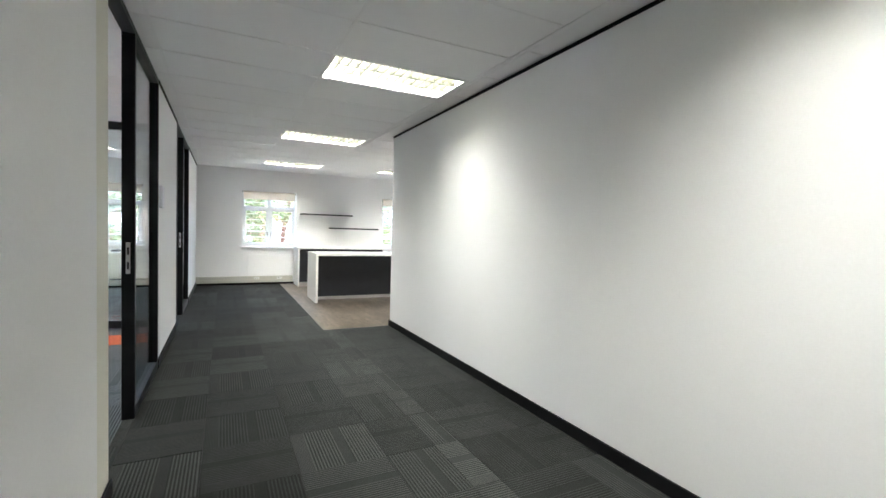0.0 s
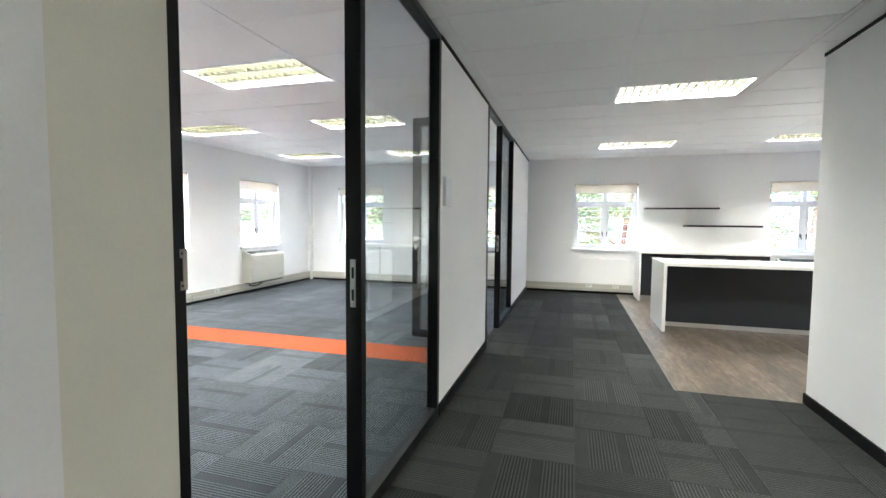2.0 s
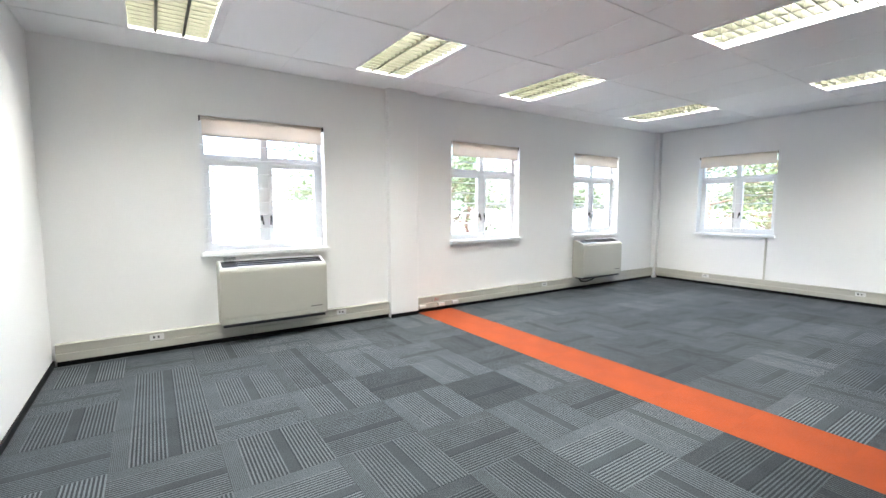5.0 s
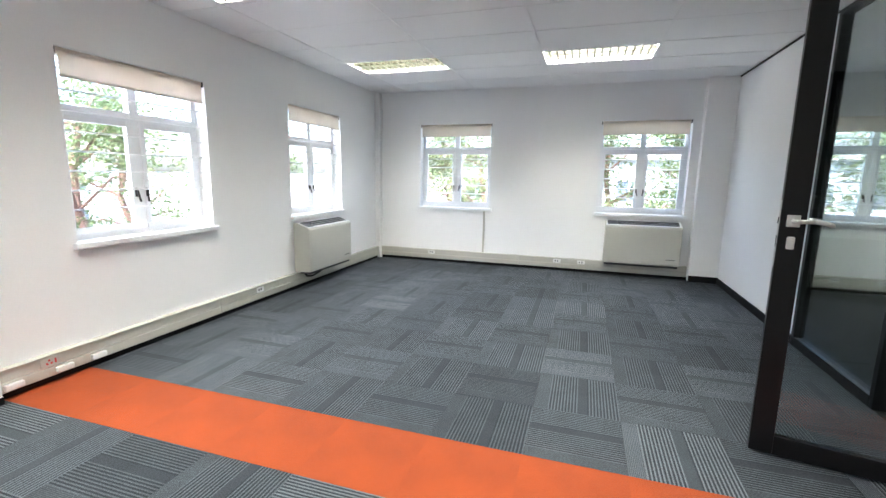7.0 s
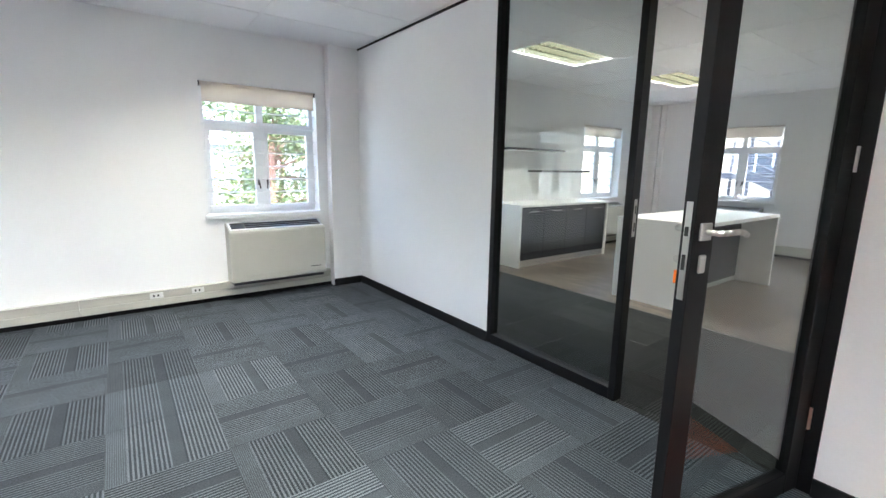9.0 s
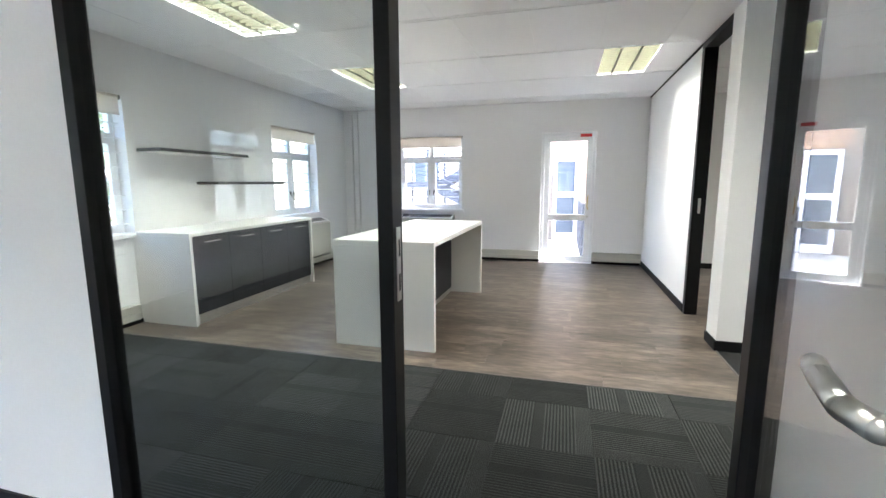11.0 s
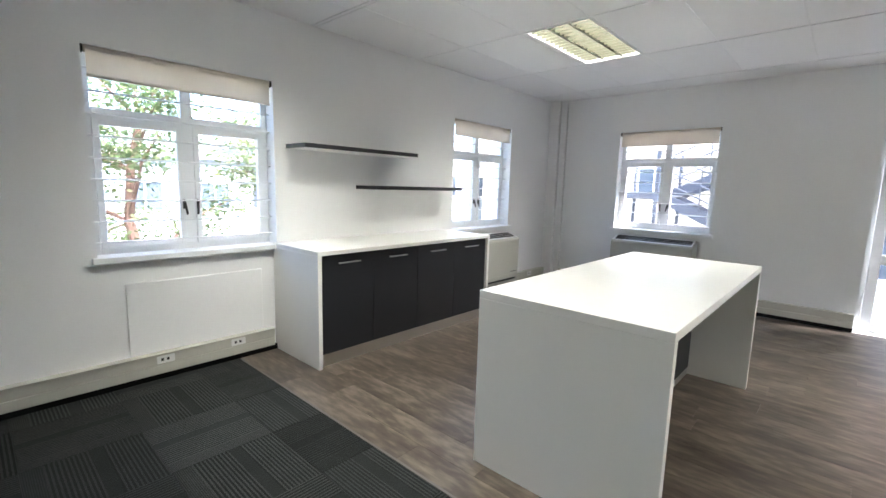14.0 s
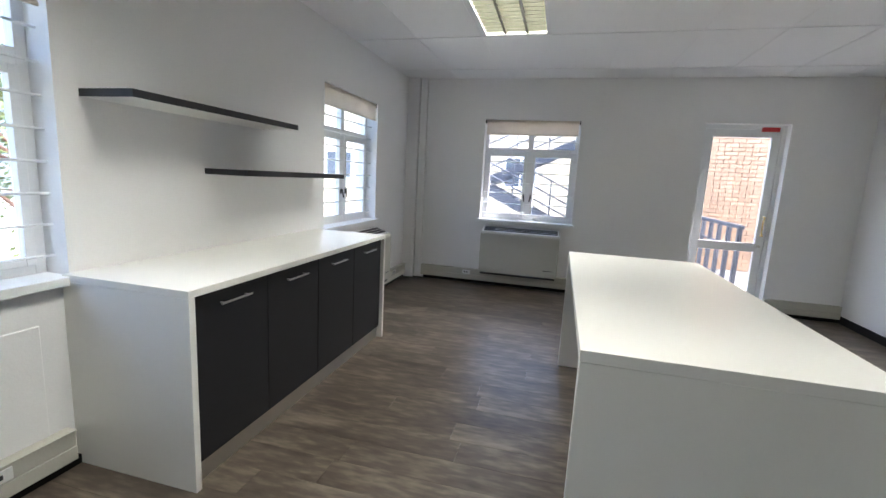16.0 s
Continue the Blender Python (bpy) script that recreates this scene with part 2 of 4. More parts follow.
def wall(name, axis, c0, c1, u0, u1, z0, z1, holes, label, mat=None):
    """A wall of thickness c0..c1 along the axis ('x' or 'y'), with openings (u0, u1, z0, z1) through it."""
    us = sorted({u0, u1, *(h[0] for h in holes), *(h[1] for h in holes)})
    zs = sorted({z0, z1, *(h[2] for h in holes), *(h[3] for h in holes)})

    def solid(i, k):
        if not (0 <= i < len(us) - 1 and 0 <= k < len(zs) - 1):
            return False
        u, z = (us[i] + us[i + 1]) / 2, (zs[k] + zs[k + 1]) / 2
        return not any(h[0] < u < h[1] and h[2] < z < h[3] for h in holes)

    bm = bmesh.new()

    def quad(*ps):
        bm.faces.new([bm.verts.new((u, c, z) if axis == "x" else (c, u, z)) for u, c, z in ps])

    for i in range(len(us) - 1):
        for k in range(len(zs) - 1):
            if not solid(i, k):
                continue
            a, b, p, q = us[i], us[i + 1], zs[k], zs[k + 1]
            quad((a, c0, p), (b, c0, p), (b, c0, q), (a, c0, q))
            quad((a, c1, p), (a, c1, q), (b, c1, q), (b, c1, p))
            if not solid(i - 1, k):
                quad((a, c0, p), (a, c0, q), (a, c1, q), (a, c1, p))
            if not solid(i + 1, k):
                quad((b, c0, p), (b, c1, p), (b, c1, q), (b, c0, q))
            if not solid(i, k - 1):
                quad((a, c0, p), (a, c1, p), (b, c1, p), (b, c0, p))
            if not solid(i, k + 1):
                quad((a, c0, q), (b, c0, q), (b, c1, q), (a, c1, q))
    bmesh.ops.remove_doubles(bm, verts=bm.verts, dist=1e-5)
    bmesh.ops.recalc_face_normals(bm, faces=bm.faces)
    return tagged(finish(name, bm, mat or WALL), label, "wall", kind="structure")


# ---- plan ----
NORTH, WEST, EAST, SOUTH = 11.70, -5.49, 6.24, -1.6   # inner faces
ZC = 2.69
SILL, HEAD, OUT = 0.885, 2.195, 0.25
OFF_X, COR_X = -0.385, -0.32                            # glazed partition, office and corridor faces
OFF_S = 2.97                                           # office south wall
BLOCK_X0, BLOCK_X1, BLOCK_Y = 2.378, 2.64, 6.44         # corridor wall
KIT_S0, KIT_S1 = 6.32, 6.42                            # kitchen south wall
WIN_N = [(-4.73, -3.57), (-2.0, -0.85), (0.61, 1.80), (3.99, 5.16)]
WIN_W = [(4.13, 5.32), (7.0, 8.19), (9.37, 10.52)]
WIN_E = [(9.45, 10.65)]
DOOR_E = (7.20, 8.07)
ORANGE_Y = (6.47, 6.97)
WOOD_X = 1.455

wall("wall_north", "x", NORTH, NORTH + OUT, WEST - OUT, EAST + OUT, -0.3, ZC + 0.3, [(a, b, SILL, HEAD) for a, b in WIN_N], "white painted plaster outer wall with four windows")
wall("wall_west", "y", WEST - OUT, WEST, OFF_S, NORTH, -0.3, ZC + 0.3, [(a, b, SILL, HEAD) for a, b in WIN_W], "white painted plaster outer wall with three windows")
wall("wall_east", "y", EAST, EAST + OUT, 2.9, NORTH, -0.3, ZC + 0.3, [(*WIN_E[0], SILL, HEAD), (*DOOR_E, 0.0, 2.19)], "white painted plaster outer wall with window and glazed door")
wall("wall_office_south", "x", OFF_S - 0.12, OFF_S, WEST - OUT, OFF_X, -0.1, ZC + 0.3, [], "white painted office end wall")
wall("wall_corridor", "y", BLOCK_X0, BLOCK_X1, SOUTH, BLOCK_Y, -0.1, ZC + 0.3, [], "long white painted corridor wall")
wall("wall_kitchen_south", "x", KIT_S0, KIT_S1, 3.50, EAST, -0.1, ZC + 0.3, [], "white painted partition beside the lobby opening")
wall("wall_lobby_south", "x", 2.9, 3.0, BLOCK_X1, EAST, -0.1, ZC + 0.3, [], "white painted lobby end wall")
wall("wall_south", "x", SOUTH - 0.12, SOUTH, -0.45, BLOCK_X1, -0.1, ZC + 0.3, [], "white painted corridor end wall")
wall("wall_partition_south", "y", -0.375, -0.27, SOUTH, 2.92, -0.1, ZC + 0.3, [], "white painted partition wall before the office door")
wall("wall_partition_end", "y", -0.375, -0.274, 2.92, 3.16, -0.1, ZC + 0.3, [], "cream painted end strip of partition wall", CREAM)
wall("wall_partition_middle", "y", OFF_X, COR_X, 5.37, 7.165, -0.1, ZC + 0.3, [], "white painted partition between the glazed screens")
wall("wall_partition_north", "y", OFF_X, COR_X, 9.29, NORTH, -0.1, ZC + 0.3, [], "white painted partition up to the window wall")

# columns and boxed pipes
structure("column_1", WALL, [(WEST, 6.06, 0, WEST + 0.09, 6.44, ZC)], "white plastered column on the window wall", "column", 0.006)
structure("column_2", WALL, [(-0.74, NORTH - 0.12, 0, OFF_X, NORTH, ZC)], "white plastered corner column", "column", 0.006)
structure("column_3", WALL, [(WEST, NORTH - 0.10, 0, WEST + 0.08, NORTH, ZC)], "white boxed pipe in the room corner", "column", 0.006)
structure("column_4", WALL, [(EAST - 0.09, NORTH - 0.16, 0, EAST, NORTH, ZC), (EAST - 0.05, NORTH - 0.26, 0.2, EAST, NORTH - 0.17, ZC)], "white boxed pipe in the kitchen corner", "column", 0.005)

# floors below the coverings
structure("floor_slab", SUBFLOOR, [(WEST - OUT, SOUTH - 0.1, -0.3, EAST + OUT, NORTH + OUT, -0.012)], "dark concrete slab under the floor coverings", "floor")

# skirting and shadow strips
SK = 0.085


def skirting(name, boxes):
    structure(name, SKIRT, boxes, "black painted skirting board along the wall", "skirting", 0.003)


skirting("baseboard_1", [(BLOCK_X0 - 0.014, SOUTH, 0, BLOCK_X0, BLOCK_Y + 0.014, SK), (BLOCK_X0, BLOCK_Y, 0, BLOCK_X1 - 0.0, BLOCK_Y + 0.014, SK)])
skirting("baseboard_2", [(3.5, KIT_S1, 0, EAST, KIT_S1 + 0.014, SK)])
skirting("baseboard_3", [(COR_X, 5.37, 0, COR_X + 0.014, 7.165, SK)])
skirting("baseboard_4", [(COR_X, 9.29, 0, COR_X + 0.014, NORTH, SK)])
skirting("baseboard_5", [(OFF_X - 0.014, 9.29, 0, OFF_X, NORTH - 0.12, SK), (-0.74, NORTH - 0.134, 0, OFF_X - 0.014, NORTH - 0.12, SK)])
skirting("baseboard_6", [(OFF_X - 0.014, 5.37, 0, OFF_X, 7.165, SK)])
skirting("baseboard_7", [(-0.27, SOUTH, 0, -0.256, 3.16, SK)])
skirting("baseboard_8", [(WEST, OFF_S, 0, OFF_X, OFF_S + 0.014, 0.05)])
skirting("baseboard_9", [(EAST - 0.014, 3.0, 0, EAST, KIT_S0, SK)])
skirting("baseboard_10", [(WEST, 3.0, 0, WEST + 0.03, 6.06, 0.045), (WEST + 0.09, 6.06, 0, WEST + 0.1, 6.44, 0.045), (WEST, 6.44, 0, WEST + 0.03, NORTH - 0.1, 0.045)])
skirting("baseboard_11", [(WEST + 0.08, NORTH - 0.03, 0, -0.74, NORTH, 0.045)])
skirting("baseboard_12", [(COR_X + 0.014, NORTH - 0.03, 0, 1.768, NORTH, 0.045), (3.85, NORTH - 0.03, 0, EAST - 0.09, NORTH, 0.045)])
skirting("baseboard_13", [(EAST - 0.03, 8.07, 0, EAST, NORTH - 0.3, 0.045), (EAST - 0.03, 6.44, 0, EAST, 7.2, 0.045)])
for i, b in enumerate([(BLOCK_X0 - 0.012, SOUTH, ZC - 0.022, BLOCK_X0, BLOCK_Y, ZC), (COR_X, 5.37, ZC - 0.025, COR_X + 0.012, 7.165, ZC), (COR_X, 9.29, ZC - 0.025, COR_X + 0.012, NORTH, ZC),
                       (OFF_X - 0.012, 9.29, ZC - 0.018, OFF_X, NORTH - 0.12, ZC), (3.5, KIT_S1, ZC - 0.018, EAST, KIT_S1 + 0.012, ZC), (-0.27, SOUTH, ZC - 0.02, -0.258, 3.16, ZC)]):
    structure("trim_%d" % (i + 1), SKIRT, [b], "thin black shadow strip under the ceiling", "trim")

# ---- ceilings ----
LAMP_OFFICE = [(-4.98, 3.63), (-2.70, 3.63), (-4.98, 5.47), (-2.70, 5.47), (-4.98, 7.33), (-2.70, 7.38), (-4.98, 9.80), (-2.70, 9.86)]
LAMP_CORRIDOR = [(0.97, 0.90), (0.97, 3.91), (0.97, 6.92), (0.97, 9.98)]
LAMP_KITCHEN = [(3.385, 6.79), (3.385, 9.84)]
# unseen fitting, added to account for the bright lobby
LAMP_LOBBY_UNSEEN = [(3.9, 4.4)]


def ceiling(name, x0, x1, y0, y1, gx, gy, mx, my, lamps, lw, lh, label):
    """Lay-in boards on a grid; the cells that a luminaire fills stay open."""
    bm = bmesh.new()
    xs = [x0] + [gx + mx * k for k in range(-12, 13) if x0 + 0.03 < gx + mx * k < x1 - 0.03] + [x1]
    ys = [y0] + [gy + my * k for k in range(-24, 30) if y0 + 0.03 < gy + my * k < y1 - 0.03] + [y1]
    rnd = random.Random(4)
    for a, b in zip(xs, xs[1:]):
        for c, d in zip(ys, ys[1:]):
            cuts = [(p, q, p + lw, q + lh) for p, q in lamps if p < b - 0.02 and p + lw > a + 0.02 and q < d - 0.02 and q + lh > c + 0.02]
            cells = [(a, c, b, d)]
            for p, q, r, s in cuts:
                nxt = []
                for e, f, g, h in cells:
                    p2, q2, r2, s2 = max(p, e), max(q, f), min(r, g), min(s, h)
                    if p2 >= r2 or q2 >= s2:
                        nxt.append((e, f, g, h))
                        continue
                    nxt += [w for w in ((e, f, p2, h), (r2, f, g, h), (p2, f, r2, q2), (p2, s2, r2, h)) if w[2] - w[0] > 0.002 and w[3] - w[1] > 0.002]
                cells = nxt
            dz = rnd.uniform(0, 0.0035)
            for e, f, g, h in cells:
                box(bm, e + 0.003, f + 0.003, ZC + dz, g - 0.003, h - 0.003, ZC + 0.015)
    box(bm, x0, y0, ZC + 0.11, x1, y1, ZC + 0.14)
    ob = tagged(finish(name, bm, CEIL), label, "ceiling", kind="structure")
    bm = bmesh.new()
    for x in xs[1:-1]:
        for c, d in zip(ys, ys[1:]):
            if not any(p + 0.02 < x < p + lw - 0.02 and q < d - 0.02 and q + lh > c + 0.02 for p, q in lamps):
                box(bm, x - 0.009, c, ZC - 0.003, x + 0.009, d, ZC + 0.002)
    for y in ys[1:-1]:
        for a, b in zip(xs, xs[1:]):
            if not any(q + 0.02 < y < q + lh - 0.02 and p < b - 0.02 and p + lw > a + 0.02 for p, q in lamps):
                box(bm, a + 0.009, y - 0.004, ZC - 0.0015, b - 0.009, y + 0.004, ZC + 0.002)
    tagged(finish(name + "_tees", bm, TEE), "thin white metal bars of the ceiling grid", "ceiling grid", kind="structure")
    return ob


LW, LH = 1.15, 0.565
ceiling("ceiling_office", WEST, OFF_X, OFF_S, NORTH, -4.98, 3.63, 1.14, 0.617, LAMP_OFFICE, LW, LH, "white suspended ceiling of lay-in boards in the office")
ceiling("ceiling_corridor", COR_X, 2.15, SOUTH, NORTH, 0.97, 3.91, 1.18, 0.604, LAMP_CORRIDOR, LW, LH, "white suspended ceiling of lay-in boards over the corridor")
ceiling("ceiling_kitchen", 2.15, EAST, 3.0, NORTH, 3.385, 6.79, 1.19, 0.61, LAMP_KITCHEN + LAMP_LOBBY_UNSEEN, LW + 0.03, LH, "white suspended ceiling of lay-in boards over the kitchen")
structure("ceiling_edge", CEIL, [(2.15, SOUTH, ZC, BLOCK_X0, 3.0, ZC + 0.02), (OFF_X, SOUTH, ZC + 0.14, COR_X, NORTH, ZC + 0.3), (WEST - OUT, SOUTH - 0.12, ZC + 0.3, EAST + OUT, NORTH + OUT, ZC + 0.4)], "white ceiling edge and roof slab above", "ceiling")


def luminaire():
    """Recessed louvre fitting: tray, steel rim, cross blades."""
    t = thing("ceiling_light", pose(0, 0, ZC), "recessed fluorescent ceiling light with aluminium louvre, switched on", "ceiling light", "recessed louvre lights")
    bpart("tray", LOUVRE, t, [(0, 0, 0.098, LW, LH, 0.104), (0, 0, 0.0, 0.006, LH, 0.098), (LW - 0.006, 0, 0.0, LW, LH, 0.098), (0.006, 0, 0.0, LW - 0.006, 0.006, 0.098), (0.006, LH - 0.006, 0.0, LW - 0.006, LH, 0.098)])
    bpart("rim", TEE, t, [(-0.008, -0.008, -0.005, LW + 0.008, 0.016, -0.0005), (-0.008, LH - 0.016, -0.005, LW + 0.008, LH + 0.008, -0.0005), (-0.008, 0.016, -0.005, 0.016, LH - 0.016, -0.0005), (LW - 0.016, 0.016, -0.005, LW + 0.008, LH - 0.016, -0.0005)])
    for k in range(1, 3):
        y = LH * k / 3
        bpart("long_blade", BLADE_DIMMED, t, [(0.016, y - 0.009, 0.0, LW - 0.016, y + 0.009, 0.076)])
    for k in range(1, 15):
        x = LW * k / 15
        bpart("cross_blade", BLADE_DIMMED, t, [(x - 0.0045, 0.016, 0.001, x + 0.0045, LH - 0.016, 0.074)])
    return t


first_lamp = luminaire()
lamp_data = bpy.data.lights.new("tube_light", "AREA")
lamp_data.shape, lamp_data.size, lamp_data.size_y = "RECTANGLE", LW - 0.05, LH - 0.05
lamp_data.energy, lamp_data.color = LAMP_WATTS, LAMP_COLOUR
for k, (x, y) in enumerate(LAMP_OFFICE + LAMP_CORRIDOR + LAMP_KITCHEN + LAMP_LOBBY_UNSEEN):
    m = pose(x, y, ZC)
    if k == 0:
        first_lamp.matrix_basis = m
    else:
        copy_thing(first_lamp, m)
    lamp = new("tube_light", lamp_data)
    lamp.matrix_world = pose(x + LW / 2, y + LH / 2, ZC + 0.092)

# ---- glazed partition ----
PX = (OFF_X + COR_X) / 2


def screen(name, j0, j1, p0, p1, q0, q1, label):
    """Black frame: south jamb j0..j1, lock post p0..p1, north post q0..q1; fixed glass between the posts."""
    t = thing(name, pose(PX, p0, 0), label, "glazed partition", kind="structure")
    a, b = OFF_X - PX - 0.006, COR_X - PX + 0.006

    def bar(nm, y0, y1, z0, z1, x0=a, x1=b):
        return bpart(nm, BLACK, t, [(x0, y0 - p0, z0, x1, y1 - p0, z1)], 0.003)

    bar("jamb", j0, j1, 0, ZC)
    post = bar("post", p0, p1, 0, ZC)
    bar("post", q0, q1, 0, ZC)
    bar("head", j1, p0, ZC - 0.045, ZC)
    bar("head", p1, q0, ZC - 0.045, ZC)
    bar("bottom_rail", p1, q0, 0, 0.075)
    pane = bpart("pane", PARTITION_GLASS, t, [(-0.004, p1 - p0, 0.075, 0.004, q0 - p0, ZC - 0.045)], label="clear glass pane")
    bm = bmesh.new()
    box(bm, -0.013, -0.004, 1.02, 0.013, 0.0005, 1.235, 0.001)
    strike = part("strike_plate", bm, STEEL, t, "brushed steel strike plate")
    bpart("strike_slot", RUBBER, t, [(-0.006, -0.0046, 1.05, 0.006, -0.0035, 1.10), (-0.006, -0.0046, 1.15, 0.006, -0.0035, 1.20)])
    return t


s1 = screen("partition_screen_1", 3.16, 3.23, 4.15, 4.20, 5.32, 5.37, "black aluminium glazed screen with door opening")
screen("partition_screen_2", 7.165, 7.23, 8.125, 8.17, 9.24, 9.29, "black aluminium glazed screen with door opening")

bpart("strike_plate", KEEP, s1, [(0.0, 3.23 - 4.15, 1.235, 0.038, 3.2325 - 4.15, 1.335), (0.0386, 3.220 - 4.15, 1.235, 0.0405, 3.2325 - 4.15, 1.335), (0.0386, 3.212 - 4.15, 1.235, 0.0405, 3.2195 - 4.15, 1.257), (0.0386, 3.212 - 4.15, 1.313, 0.0405, 3.2195 - 4.15, 1.335)], 0.0006, "brushed steel keep on the jamb")
bpart("screw", RUBBER, s1, [(0.0406, 3.214 - 4.15, 1.243, 0.0414, 3.220 - 4.15, 1.249), (0.0406, 3.214 - 4.15, 1.321, 0.0414, 3.220 - 4.15, 1.327)])


def lever(parent, x, z, side):
    """Rose, neck and bent lever on one face of the leaf."""
    y = 0.0225 * side
    bm = bmesh.new()
    rod(bm, (x, y, z), (x, y + 0.01 * side, z), 0.026, 20)
    box(bm, x - 0.026, min(y, y + 0.009 * side), z - 0.028, x + 0.026, max(y, y + 0.009 * side), z + 0.028, 0.003)
    h = part("door_handle", bm, STEEL, parent, "brushed steel lever handle")
    bm = bmesh.new()
    pts = [(x, y + 0.008 * side, z), (x, y + 0.05 * side, z), (x - 0.02, y + 0.062 * side, z + 0.002), (x - 0.07, y + 0.062 * side, z + 0.004), (x - 0.115, y + 0.055 * side, z - 0.002), (x - 0.135, y + 0.05 * side, z - 0.01)]
    for p, q in zip(pts, pts[1:]):
        rod(bm, p, q, 0.0095, 12)
        bmesh.ops.create_uvsphere(bm, u_segments=10, v_segments=6, radius=0.0095, matrix=Matrix.Translation(q))
    part("lever", bm, STEEL, h, smooth=True)
    bm = bmesh.new()
    box(bm, x - 0.016, min(y, y + 0.008 * side), z - 0.135, x + 0.016, max(y, y + 0.008 * side), z - 0.075, 0.006)
    part("keyhole_cover", bm, STEEL, parent)


def door_leaf(name, m, width, label, keys):
    """Full-height glazed leaf; local x runs from the hinges to the lock stile."""
    t = thing(name, m, label, "door", kind="structure")
    h, th, st = ZC - 0.06, 0.0225, 0.10
    bpart("hinge_stile", BLACK, t, [(0, -th, 0.012, st, th, h)], 0.003)
    bpart("lock_stile", BLACK, t, [(width - st, -th, 0.012, width, th, h)], 0.003)
    bpart("bottom_rail", BLACK, t, [(st, -th, 0.012, width - st, th, 0.11)], 0.003)
    bpart("top_rail", BLACK, t, [(st, -th, h - 0.1, width - st, th, h)], 0.003)
    bpart("pane", PARTITION_GLASS, t, [(st, -0.004, 0.11, width - st, 0.004, h - 0.1)], label="clear glass pane")
    bpart("lock_plate", STEEL, t, [(width, -0.011, 0.98, width + 0.003, 0.011, 1.30)], 0.001, "steel lock face plate")
    bpart("latch", RUBBER, t, [(width + 0.003, -0.006, 1.19, width + 0.006, 0.006, 1.22), (width + 0.003, -0.006, 1.08, width + 0.0045, 0.006, 1.13)])
    lever(t, width - 0.05, 1.205, 1)
    lever(t, width - 0.05, 1.205, -1)
    for z in (0.35, 1.45, 2.3):
        bm = bmesh.new()
        rod(bm, (-0.006, th, z - 0.05), (-0.006, th, z + 0.05), 0.009, 10)
        part("hinge", bm, STEEL, t)
    if keys:
        bm = bmesh.new()
        rod(bm, (width - 0.05, keys * 0.03, 1.10), (width - 0.05, keys * 0.055, 1.10), 0.003, 8)
        bmesh.ops.create_cone(bm, cap_ends=True, segments=16, radius1=0.013, radius2=0.013, depth=0.002, matrix=Matrix.Translation((width - 0.05, keys * 0.064, 1.10)) @ pose(0, 0, 0, 0, 90, 0))
        k = part("key", bm, STEEL, t, "steel key in the lock")
        if name == "door_2":
            bpart("key_tag", ORANGE_TAG, k, [(width - 0.053, keys * 0.058 - 0.010, 1.015, width - 0.047, keys * 0.058 + 0.010, 1.062)], 0.003, "orange plastic key tag")
    return t


door_leaf("door_1", pose(OFF_X - 0.012, 3.188, 0, 0, 0, 182.6), 0.86, "open black framed glass door against the end wall", -1)
door_leaf("door_2", pose(OFF_X - 0.010, 7.236, 0, 0, 0, 168.5), 0.89, "open black framed glass door with key in lock", -1)

structure("trim_floor", TRIM_METAL, [(WOOD_X - 0.01, BLOCK_Y, 0.0005, WOOD_X + 0.004, NORTH - 0.06, 0.004), (WOOD_X + 0.004, BLOCK_Y - 0.008, 0.0005, BLOCK_X0 - 0.014, BLOCK_Y + 0.006, 0.004)], "thin aluminium strip between carpet and planks", "trim")
# lobby opening frame
t = thing("door_frame_lobby", pose(3.46, 6.37, 0), "black aluminium frame round the lobby opening", "door frame", kind="structure")
bpart("jamb", BLACK, t, [(-0.04, -0.06, 0, 0.04, 0.06, ZC)], 0.003)
bpart("jamb", BLACK, t, [(-0.82, -0.06, 0, -0.79, 0.04, ZC)], 0.003)
bpart("head", BLACK, t, [(-0.79, -0.06, ZC - 0.06, -0.04, 0.06, ZC)], 0.003)
bpart("strike_plate", STEEL, t, [(-0.044, -0.012, 1.05, -0.0385, 0.012, 1.2)], label="brushed steel strike plate")

# ---- windows: local x along the wall, local y outwards, origin at the inner face and sill ----
WW, WH = 1.17, HEAD - SILL


